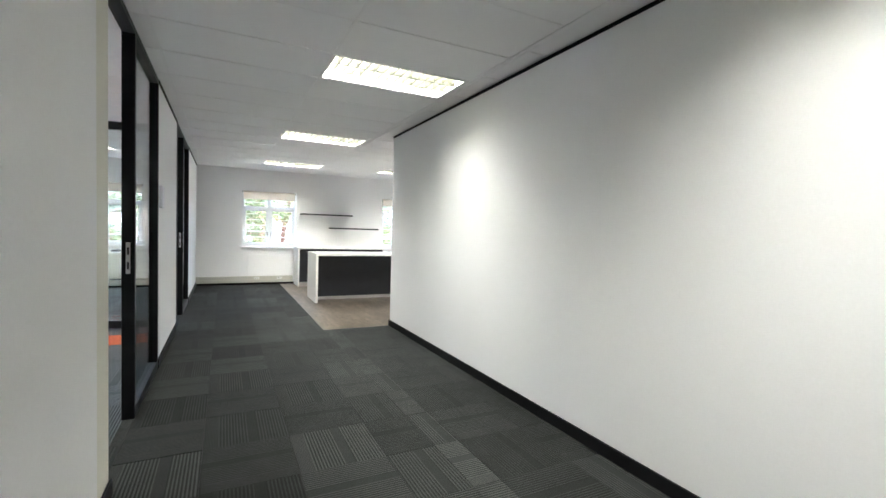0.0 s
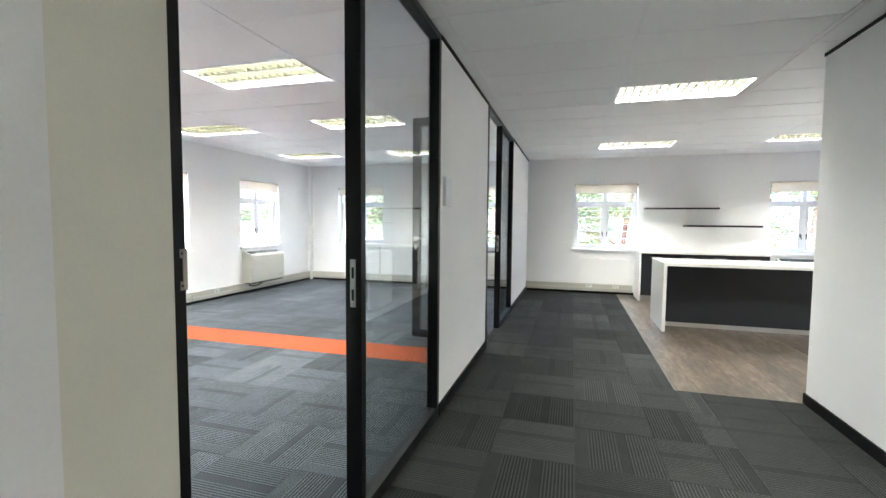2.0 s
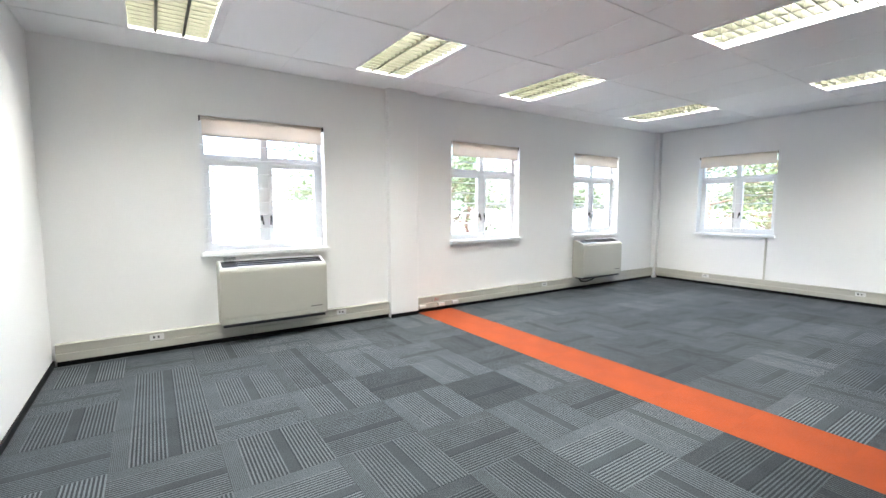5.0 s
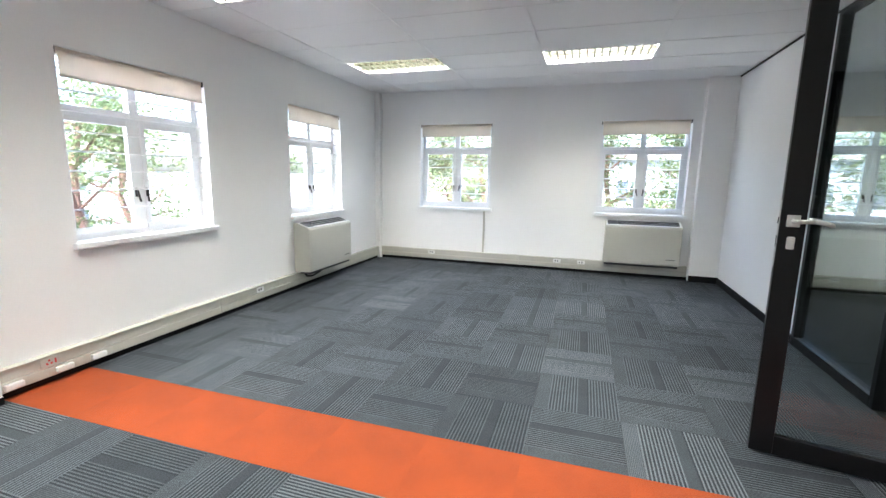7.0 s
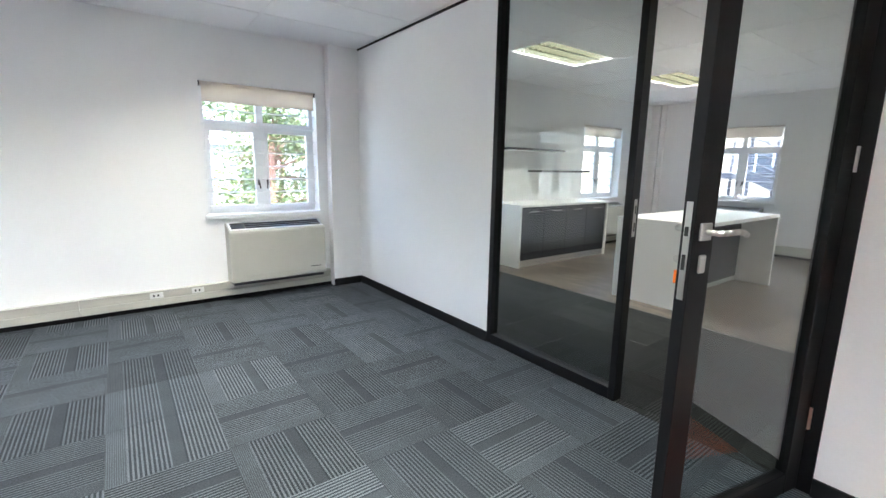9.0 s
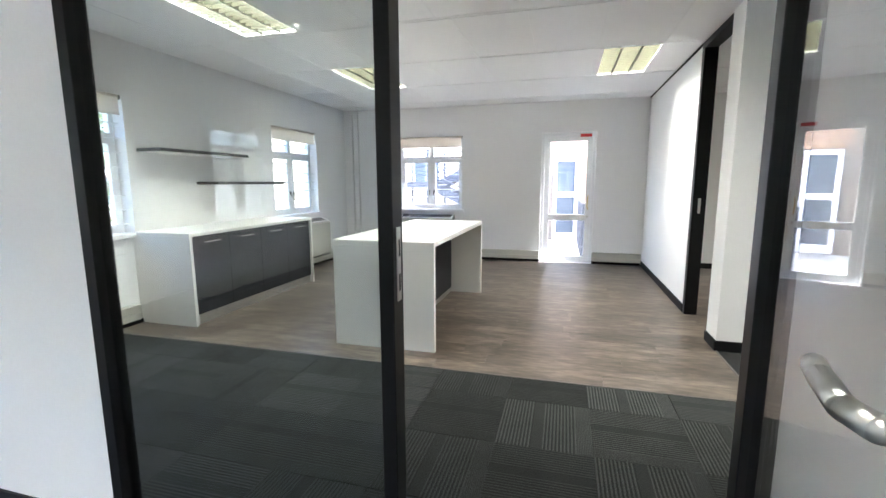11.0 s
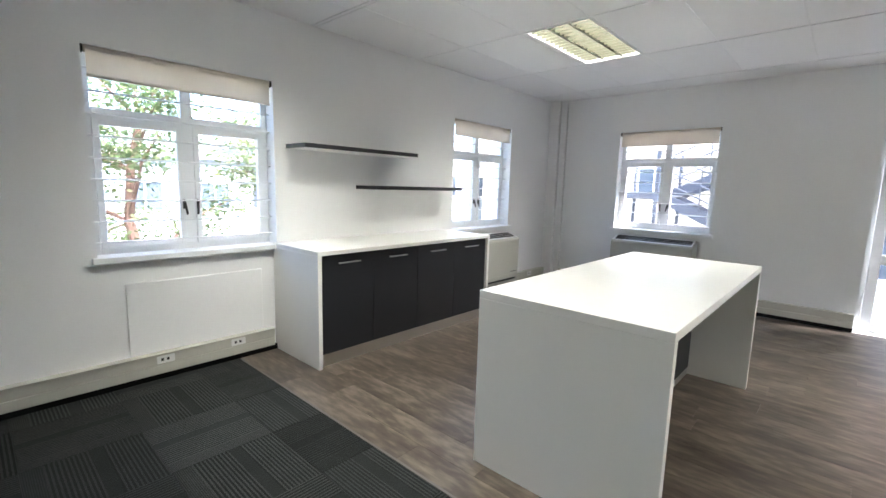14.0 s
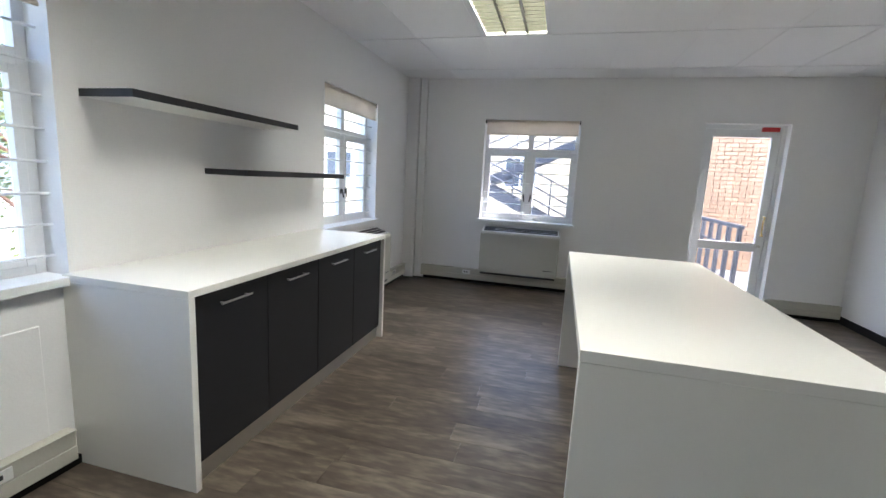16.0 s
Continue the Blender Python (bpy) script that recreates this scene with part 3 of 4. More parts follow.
def window(name, m, width):
    t = thing(name, m, "white painted steel casement window with burglar bars", "window", kind="structure")
    w, h, d = width, WH, 0.13
    tz = h * 0.70
    f = 0.045
    bpart("window_frame", WHITE, t, [(0, d, 0, f, d + 0.06, h), (w - f, d, 0, w, d + 0.06, h), (f, d, 0, w - f, d + 0.06, f), (f, d, h - f, w - f, d + 0.06, h)], 0.003)
    bpart("mullion", WHITE, t, [(w / 2 - 0.035, d - 0.004, f, w / 2 + 0.035, d + 0.056, h - f)], 0.003)
    for a, b in ((f, w / 2 - 0.035), (w / 2 + 0.035, w - f)):
        bpart("transom", WHITE, t, [(a, d - 0.002, tz - 0.035, b, d + 0.058, tz + 0.035)], 0.003)
        c = 0.038
        z0, z1 = f, tz - 0.035
        sash = bpart("casement", WHITE, t, [(a, d - 0.012, z0, a + c, d + 0.03, z1), (b - c, d - 0.012, z0, b, d + 0.03, z1), (a + c, d - 0.012, z0, b - c, d + 0.03, z0 + c), (a + c, d - 0.012, z1 - c, b - c, d + 0.03, z1)], 0.003)
        inner = b - 0.012 if b < w * 0.6 else a + 0.012
        bm = bmesh.new()
        box(bm, inner - 0.009, d - 0.022, 0.30, inner + 0.009, d - 0.012, 0.37, 0.002)
        rod(bm, (inner, d - 0.03, 0.355), (inner + (0.012 if b < w * 0.6 else -0.012), d - 0.045, 0.26), 0.008, 8)
        rod(bm, (inner, d - 0.012, 0.35), (inner, d - 0.036, 0.355), 0.007, 8)
        part("handle", bm, RUBBER, sash, "black casement handle")
        p = bpart("pane", PANE, t, [(a + c, d + 0.012, z0 + c, b - c, d + 0.016, z1 - c)])
        p.visible_shadow = False
        p = bpart("pane", PANE, t, [(a, d + 0.03, tz + 0.035, b, d + 0.034, h - f)])
        p.visible_shadow = False
    for k in range(9):
        z = 0.09 + k * (h - 0.14) / 8.6
        bm = bmesh.new()
        rod(bm, (0.0, d - 0.055, z), (w, d - 0.055, z), 0.0062, 6)
        part("burglar_bar", bm, WHITE, t)
    bpart("window_sill", WHITE, t, [(-0.03, -0.045, -0.035, w + 0.03, -0.001, 0.006), (0.001, -0.001, 0.001, w - 0.001, d, 0.006)], 0.004)
    b = thing("roller_blind", m @ pose(0, 0, h), "beige roller blind rolled up at window head", "blind", "roller blinds")
    bm = bmesh.new()
    rod(bm, (0.02, 0.035, -0.03), (w - 0.02, 0.035, -0.03), 0.024, 14)
    part("roller", bm, BLIND, b, smooth=True)
    bm = bmesh.new()
    n = 24
    rows_ = []
    for z in (-0.03, -0.10, -0.185):
        rows_.append([bm.verts.new((0.025 + (w - 0.05) * i / n, 0.012 + 0.002 * math.sin(i * 0.9), z)) for i in range(n + 1)])
    for r0, r1 in zip(rows_, rows_[1:]):
        for i in range(n):
            bm.faces.new((r0[i], r0[i + 1], r1[i + 1], r1[i]))
    bmesh.ops.solidify(bm, geom=bm.faces[:], thickness=0.0015)
    part("fabric", bm, BLIND, b)
    bpart("bottom_bar", BLIND, b, [(0.022, 0.006, -0.20, w - 0.022, 0.018, -0.182)], 0.003)
    bpart("top_cover", WHITE, b, [(0, 0.0, -0.012, w, 0.07, -0.001)], 0.002)
    bpart("bracket", RUBBER, b, [(0.003, 0.012, -0.055, 0.014, 0.058, -0.013)])
    bpart("bracket", RUBBER, b, [(w - 0.014, 0.012, -0.055, w - 0.003, 0.058, -0.013)])
    return t


k = 1
for a, b in WIN_N:
    window("window_%d" % k, pose(a, NORTH, SILL), b - a)
    k += 1
for a, b in WIN_W:
    window("window_%d" % k, pose(WEST, a, SILL, 0, 0, 90), b - a)
    k += 1
for a, b in WIN_E:
    window("window_%d" % k, pose(EAST, b, SILL, 0, 0, -90), b - a)


# ---- fan-coil units: local x along the wall, local -y into the room ----
def fan_coil(m, label, w=1.0, cable=False):
    t = thing("fan_coil_unit", m, label, "air conditioner", "wall air conditioning units")
    d, z0, z1 = 0.225, 0.20, 0.80
    bm = bmesh.new()
    prof = [(0, z0), (-d, z0 + 0.01), (-d, 0.725), (-d + 0.02, 0.742), (-0.04, z1), (0, z1)]
    rings = [[bm.verts.new((x, y, z)) for y, z in prof] for x in (0.0, w)]
    bm.faces.new(rings[0])
    bm.faces.new(list(reversed(rings[1])))
    for i in range(len(prof)):
        j = (i + 1) % len(prof)
        bm.faces.new((rings[0][i], rings[1][i], rings[1][j], rings[0][j]))
    bmesh.ops.recalc_face_normals(bm, faces=bm.faces)
    bmesh.ops.bevel(bm, geom=bm.edges[:], offset=0.004, segments=2, affect="EDGES")
    part("body", bm, UNIT, t)
    bpart("front_panel", UNIT, t, [(0.012, -d - 0.006, z0 + 0.075, w - 0.012, -d - 0.0005, 0.712)], 0.003)
    bpart("lower_panel", UNIT, t, [(0.012, -d - 0.005, z0 + 0.018, w - 0.012, -d - 0.0005, z0 + 0.069)], 0.002)
    slope = Matrix.Translation((0, -0.205, 0.742)) @ pose(0, 0, 0, 19.4, 0, 0)

    def on_slope(nm, mat, bx, bev=0.0, label=""):
        bm = bmesh.new()
        box(bm, *bx, bev)
        bmesh.ops.transform(bm, matrix=slope, verts=bm.verts)
        return part(nm, bm, mat, t, label)

    on_slope("outlet", GRILLE, (0.03, 0.02, -0.004, w - 0.03, 0.16, 0.0015), label="dark air outlet grille")
    for i in range(9):
        y = 0.028 + i * 0.0142
        on_slope("slat", STEEL if i % 3 == 0 else GRILLE, (0.17, y, 0.002, w - 0.035, y + 0.004, 0.007))
    on_slope("control_box", RUBBER, (0.035, 0.03, 0.002, 0.15, 0.155, 0.008), 0.002, "black control panel")
    for bx in ((0.012, 0.004, 0.0005, w - 0.012, 0.019, 0.009), (0.012, 0.161, 0.0005, w - 0.012, 0.175, 0.009), (0.012, 0.019, 0.0005, 0.029, 0.161, 0.009), (w - 0.029, 0.019, 0.0005, w - 0.012, 0.161, 0.009)):
        on_slope("rim", WHITE, bx, 0.002)
    bpart("badge", GRILLE, t, [(w - 0.18, -d - 0.0075, z0 + 0.095, w - 0.06, -d - 0.006, z0 + 0.103)], label="small dark maker's mark")
    bpart("underside", GRILLE, t, [(0.02, -d + 0.02, z0 - 0.02, w - 0.02, -0.0, z0 - 0.001)])
    if cable:
        bm = bmesh.new()
        pts = [(0.05, -0.10, 0.19), (0.10, -0.10, 0.135), (0.22, -0.10, 0.115), (0.38, -0.10, 0.135), (0.5, -0.1, 0.185)]
        for p, q in zip(pts, pts[1:]):
            rod(bm, p, q, 0.012, 8)
        part("hose", bm, RUBBER, t, "black drain hose")
    return t


fan_coil(pose(WEST, 4.22, 0, 0, 0, 90), "cream wall air conditioner with open lid flap", 1.02)
fan_coil(pose(WEST, 9.38, 0, 0, 0, 90), "cream wall air conditioner with hanging black hose", 0.98, True)
fan_coil(pose(-1.86, NORTH, 0), "cream wall air conditioner under office window", 0.98)
fan_coil(pose(4.12, NORTH, 0), "cream wall air conditioner beside the cupboard", 1.0)
fan_coil(pose(EAST, 10.58, 0, 0, 0, -90), "cream wall air conditioner under kitchen window", 1.0)
flap = thing("control_flap", pose(WEST + 0.10, 4.27, 0.775), "small clear open lid of the air conditioner", "flap")
bpart("lid", PARTITION_GLASS, flap, [(0, 0, 0.002, 0.004, 0.11, 0.07)])


# ---- trunking ----
def trunking(name, m, length, sockets=(), rails=()):
    """Cream two-compartment trunking with a lid joint; sockets (x, kind) on its front."""
    t = thing(name, m, "cream cable trunking along the wall foot", "trunking", kind="structure")
    n = max(1, round(length / 1.9))
    for i in range(n):
        a, b = length * i / n, length * (i + 1) / n - 0.003
        bpart("lower_lid", TRUNK, t, [(a, -0.055, 0.047, b, 0, 0.112)], 0.003)
        bpart("upper_lid", TRUNK, t, [(a, -0.052, 0.114, b, 0, 0.183)], 0.003)
        bpart("cap", TRUNK, t, [(a, -0.06, 0.1835, b, 0, 0.193)], 0.002)
    for x, kind_ in sockets:
        if kind_ == "red":
            s = bpart("socket", TRUNK, t, [(x, -0.062, 0.118, x + 0.12, -0.052, 0.178)], 0.002)
            bpart("socket_holes", RED, s, [(x + 0.03, -0.0635, 0.135, x + 0.042, -0.0615, 0.147), (x + 0.055, -0.0635, 0.135, x + 0.067, -0.0615, 0.147), (x + 0.043, -0.0635, 0.155, x + 0.055, -0.0615, 0.167), (x + 0.08, -0.0635, 0.135, x + 0.09, -0.0615, 0.165)], label="red socket holes")
        elif kind_ == "plug":
            bpart("data_outlet", PLASTIC, t, [(x, -0.085, 0.062, x + 0.10, -0.055, 0.10)], 0.006, "white data outlet")
        else:
            s = bpart("socket", PLASTIC, t, [(x, -0.06, 0.122, x + 0.11, -0.052, 0.176)], 0.002)
            bpart("socket_holes", RUBBER, s, [(x + 0.025, -0.0615, 0.14, x + 0.04, -0.0595, 0.16), (x + 0.06, -0.0615, 0.14, x + 0.075, -0.0595, 0.16)], label="black socket holes")
    return t


trunking("trunking_1", pose(WEST, 3.0, 0, 0, 0, 90), 3.06, [(0.65, "black"), (2.4, "black")])
trunking("trunking_2", pose(WEST, 6.44, 0, 0, 0, 90), 5.16, [(0.22, "red"), (0.02, "plug"), (0.30, "plug"), (0.52, "plug"), (2.2, "black")])
trunking("trunking_3", pose(WEST + 0.08, NORTH, 0), 4.66, [(0.85, "black"), (2.85, "black"), (3.2, "black")])
trunking("trunking_4", pose(COR_X, NORTH, 0), 2.06, [(1.2, "black"), (1.7, "black")])
trunking("trunking_5", pose(3.85, NORTH, 0), 2.29, [(1.8, "black")])
trunking("trunking_6", pose(EAST, NORTH - 0.27, 0, 0, 0, -90), 3.36, [(0.6, "black")])
trunking("trunking_7", pose(EAST, 7.2, 0, 0, 0, -90), 0.77)
ob = tagged(finish("wall_patch_panel", (lambda bm: (box(bm, 0.74, NORTH - 0.012, 0.195, 1.66, NORTH, 0.70, 0.004), bm)[1])(bmesh.new()), WALL), "flat white painted panel under the window", "wall panel", kind="structure")
ob = tagged(finish("wall_conduit", (lambda bm: (box(bm, -3.67, NORTH - 0.016, 0.193, -3.645, NORTH, 0.85, 0.002), bm)[1])(bmesh.new()), TRUNK), "thin white cable conduit below the window", "conduit", kind="structure")

# notice on the partition
note = thing("notice_sheet", pose(COR_X, 5.44, 1.52), "blank white sheet in a holder on the partition", "notice")
bpart("sheet", PAPER, note, [(0.001, 0, 0, 0.028, 0.17, 0.21)], 0.003)

# ---- kitchen ----
CX0, CX1, CYF, CH = 1.768, 3.84, 11.024, 0.90
base = thing("cupboard", pose(CX0, CYF, 0), "long white base cupboard with four charcoal doors", "cupboard")
L, D = CX1 - CX0, NORTH - CYF
bpart("side_panel", MELAMINE, base, [(0, 0, 0, 0.032, D, CH - 0.032)], 0.0015)
bpart("side_panel", MELAMINE, base, [(L - 0.032, 0, 0, L, D, CH - 0.032)], 0.0015)
bpart("carcass", CHARCOAL, base, [(0.033, 0.05, 0.10, L - 0.033, D - 0.002, CH - 0.033)])
bpart("plinth", STEEL, base, [(0.033, 0.045, 0, L - 0.033, 0.06, 0.098)], 0.001, "brushed aluminium plinth")
dw = (L - 0.064) / 4
for i in range(4):
    a = 0.032 + i * dw
    d_ = bpart("door", CHARCOAL, base, [(a + 0.002, 0.028, 0.102, a + dw - 0.002, 0.047, CH - 0.036)], 0.0015, "charcoal cupboard door")
    bm = bmesh.new()
    c = a + dw * 0.5
    rod(bm, (c - 0.10, 0.003, CH - 0.10), (c + 0.10, 0.003, CH - 0.10), 0.0055, 8)
    for x in (c - 0.08, c + 0.08):
        rod(bm, (x, 0.003, CH - 0.10), (x, 0.03, CH - 0.10), 0.004, 8)
    part("handle", bm, STEEL, d_, "steel bar handle")
top = tagged(finish("worktop", (lambda bm: (box(bm, CX0, CYF, CH - 0.0315, CX1, NORTH - 0.002, CH, 0.0015), bm)[1])(bmesh.new()), MELAMINE), "white laminate worktop on the base cupboard", "worktop")

IX0, IX1, IY0, IY1 = 1.735, 3.81, 8.64, 9.52
isl = thing("kitchen_island", pose(IX0, IY0, 0), "white waterfall kitchen island with charcoal centre panel", "island counter")
IL, ID = IX1 - IX0, IY1 - IY0
bpart("end_panel", MELAMINE, isl, [(0, 0, 0, 0.04, ID, CH - 0.04)], 0.0015)
bpart("end_panel", MELAMINE, isl, [(IL - 0.04, 0, 0, IL, ID, CH - 0.04)], 0.0015)
bpart("top", MELAMINE, isl, [(0, 0, CH - 0.0395, IL, ID, CH)], 0.0015)
bpart("centre_panel", CHARCOAL, isl, [(0.041, 0.38, 0.06, IL - 0.041, 0.41, CH - 0.04)], 0.001, "charcoal modesty panel")
bpart("foot_rail", STEEL, isl, [(0.041, 0.385, 0, IL - 0.041, 0.405, 0.059)])

for x0, x1, z in ((1.90, 3.12, 1.672), (2.60, 3.80, 1.352)):
    s = thing("wall_shelf", pose(x0, NORTH, z), "floating white wall shelf with charcoal edging, empty", "shelf", "floating shelves")
    bpart("board", MELAMINE, s, [(0.002, -0.298, 0.0, x1 - x0 - 0.002, 0, 0.033)], label="white underside board")
    bpart("edging", CHARCOAL, s, [(0, -0.30, 0, x1 - x0, -0.298, 0.034), (0, -0.298, 0, 0.002, 0, 0.034), (x1 - x0 - 0.002, -0.298, 0, x1 - x0, 0, 0.034), (0.002, -0.298, 0.033, x1 - x0 - 0.002, 0, 0.034)], label="charcoal edge band")

# glazed outer door
dr = thing("door_3", pose(EAST + 0.10, DOOR_E[1], 0, 0, 0, -90), "closed white glazed outer door with brass pull handle", "door", kind="structure")
W3, H3 = DOOR_E[1] - DOOR_E[0], 2.19
bpart("door_frame", WHITE, dr, [(0, 0, 0, 0.045, 0.08, H3), (W3 - 0.045, 0, 0, W3, 0.08, H3), (0.045, 0, H3 - 0.045, W3 - 0.045, 0.08, H3), (0.045, 0, 0, W3 - 0.045, 0.08, 0.02)], 0.003)
a, b = 0.048, W3 - 0.048
leaf = bpart("leaf", WHITE, dr, [(a, 0.012, 0.022, a + 0.085, 0.055, H3 - 0.048), (b - 0.085, 0.012, 0.022, b, 0.055, H3 - 0.048), (a + 0.085, 0.012, 0.022, b - 0.085, 0.055, 0.10), (a + 0.085, 0.012, 0.72, b - 0.085, 0.055, 0.82), (a + 0.085, 0.012, H3 - 0.14, b - 0.085, 0.055, H3 - 0.048)], 0.003)
for z0, z1 in ((0.10, 0.72), (0.82, H3 - 0.14)):
    p = bpart("pane", PANE, dr, [(a + 0.085, 0.03, z0, b - 0.085, 0.036, z1)])
    p.visible_shadow = False
bm = bmesh.new()
hx = b - 0.045
for p, q in (((hx, 0.012, 0.92), (hx, -0.045, 0.92)), ((hx, -0.045, 0.92), (hx - 0.012, -0.045, 0.96)), ((hx - 0.012, -0.045, 0.96), (hx - 0.012, -0.045, 1.10)), ((hx - 0.012, -0.045, 1.10), (hx, -0.045, 1.14)), ((hx, -0.045, 1.14), (hx, 0.012, 1.14))):
    rod(bm, p, q, 0.008, 10)
part("pull_handle", bm, BRASS, leaf, "brass pull handle")
bm = bmesh.new()
rod(bm, (hx, 0.013, 0.79), (hx, 0.0, 0.79), 0.017, 16)
part("lock", bm, STEEL, leaf)
bpart("door_closer", RED, dr, [(W3 - 0.25, -0.004, H3 - 0.075, W3 - 0.07, 0.0115, H3 - 0.025)], 0.003, "red plate at the door head")

# fire extinguisher and its sign
fx = thing("fire_extinguisher", pose(EAST, 5.20, 0), "red fire extinguisher hung on the lobby wall", "extinguisher")
bm = bmesh.new()
rod(bm, (-0.09, 0, 0.64), (-0.09, 0, 1.08), 0.055, 24)
rod(bm, (-0.09, 0, 1.08), (-0.09, 0, 1.15), 0.055, 24, 0.022)
part("cylinder", bm, RED, fx, smooth=False)
bm = bmesh.new()
rod(bm, (-0.09, 0, 1.15), (-0.09, 0, 1.21), 0.018, 12)
box(bm, -0.10, -0.13, 1.205, -0.08, 0.03, 1.22, 0.002)
box(bm, -0.10, -0.14, 1.235, -0.08, 0.03, 1.25, 0.002)
part("valve", bm, RUBBER, fx)
bm = bmesh.new()
pts = [(-0.09, 0.02, 1.19), (-0.10, 0.09, 1.16), (-0.10, 0.10, 0.95), (-0.10, 0.085, 0.75)]
for p, q in zip(pts, pts[1:]):
    rod(bm, p, q, 0.011, 8)
part("hose", bm, RUBBER, fx)
bpart("bracket", STEEL, fx, [(-0.02, -0.03, 1.0, -0.001, 0.03, 1.2)])
bpart("label_band", PAPER, fx, [(-0.147, -0.03, 0.80, -0.143, 0.03, 0.95)])
sg = thing("safety_sign", pose(EAST, 5.20, 1.84), "white and red extinguisher location sign", "sign")
bpart("plate", PAPER, sg, [(-0.004, -0.12, 0, -0.0005, 0.12, 0.19)])
bpart("plate", PAPER, sg, [(-0.004, -0.12, 0.195, -0.0005, 0.12, 0.385)])
bm = bmesh.new()
for f in ([(-0.06, 0.09), (0, 0.02), (0.06, 0.09), (0.025, 0.09), (0.025, 0.16), (-0.025, 0.16), (-0.025, 0.09)],):
    vs = [bm.verts.new((-0.0055, y, z)) for y, z in f]
    g = bm.faces.new(vs)
    bmesh.ops.solidify(bm, geom=[g], thickness=0.001)
part("arrow", bm, RED, sg, "red arrow pictogram")
bpart("pictogram", RED, sg, [(-0.006, -0.025, 0.22, -0.0045, 0.025, 0.34), (-0.006, -0.012, 0.342, -0.0045, 0.012, 0.365), (-0.006, 0.04, 0.24, -0.0045, 0.055, 0.33)], label="red extinguisher pictogram")

# ---- outside ----
GROUND = -3.4
GRASS = material("lawn_and_paving", (0.44, 0.44, 0.39), 0.9, vary=0.25, scale=0.5, fine=3)
PLASTER = material("white_plaster", (0.76, 0.77, 0.78), 0.8, vary=0.06, scale=1)
GREYWALL = material("grey_plaster", (0.42, 0.45, 0.5), 0.8, vary=0.06, scale=1)
DARKWIN = material("dark_window", (0.08, 0.1, 0.13), 0.15)
STAIRSTEEL = material("grey_steel_paint", (0.075, 0.08, 0.10), 0.5)
ROOFTILE = material("clay_roof_tile", (0.40, 0.36, 0.34), 0.8, vary=0.15, scale=2, random_amount=0.12)
BARK = material("bark", (0.17, 0.095, 0.07), 0.9, vary=0.3, scale=10, fine=40, bump=0.6)
CONC = material("concrete", (0.27, 0.265, 0.255), 0.85, vary=0.12, scale=2)


def leaf_material(name, colour):
    m = material(name, colour, 0.55, vary=0.2, scale=4, fine=30, bump=0)
    n, l = m.node_tree.nodes, m.node_tree.links
    geo, hsv = n.new("ShaderNodeNewGeometry"), next(k for k in n if k.type == "HUE_SAT")
    r = n.new("ShaderNodeMapRange")
    r.inputs[3].default_value, r.inputs[4].default_value = 0.45, 0.53
    l.new(geo.outputs["Random Per Island"], r.inputs[0])
    l.new(r.outputs[0], hsv.inputs["Hue"])
    b = n["Principled BSDF"]
    tl, mx = n.new("ShaderNodeBsdfTranslucent"), n.new("ShaderNodeMixShader")
    l.new(hsv.outputs[0], tl.inputs[0])
    mx.inputs[0].default_value = 0.45
    l.new(b.outputs[0], mx.inputs[1])
    l.new(tl.outputs[0], mx.inputs[2])
    l.new(mx.outputs[0], n["Material Output"].inputs[0])
    return m


LEAF = leaf_material("leaves_green", (0.085, 0.12, 0.045))
LEAF_PALE = leaf_material("leaves_pale", (0.14, 0.175, 0.07))


def brick_material():
    return material("brick_face", (0.36, 0.235, 0.155), 0.85, vary=0.12, scale=8, fine=60, bump=0.3, random_amount=0.15)


BRICK = brick_material()
MORTAR = material("mortar", (0.24, 0.2, 0.16), 0.9)

bm = bmesh.new()
box(bm, -1500, -1500, GROUND - 0.5, 1500, 1500, GROUND)
tagged(finish("ground", bm, GRASS), "pale paving and lawn around the buildings", "ground", kind="structure")


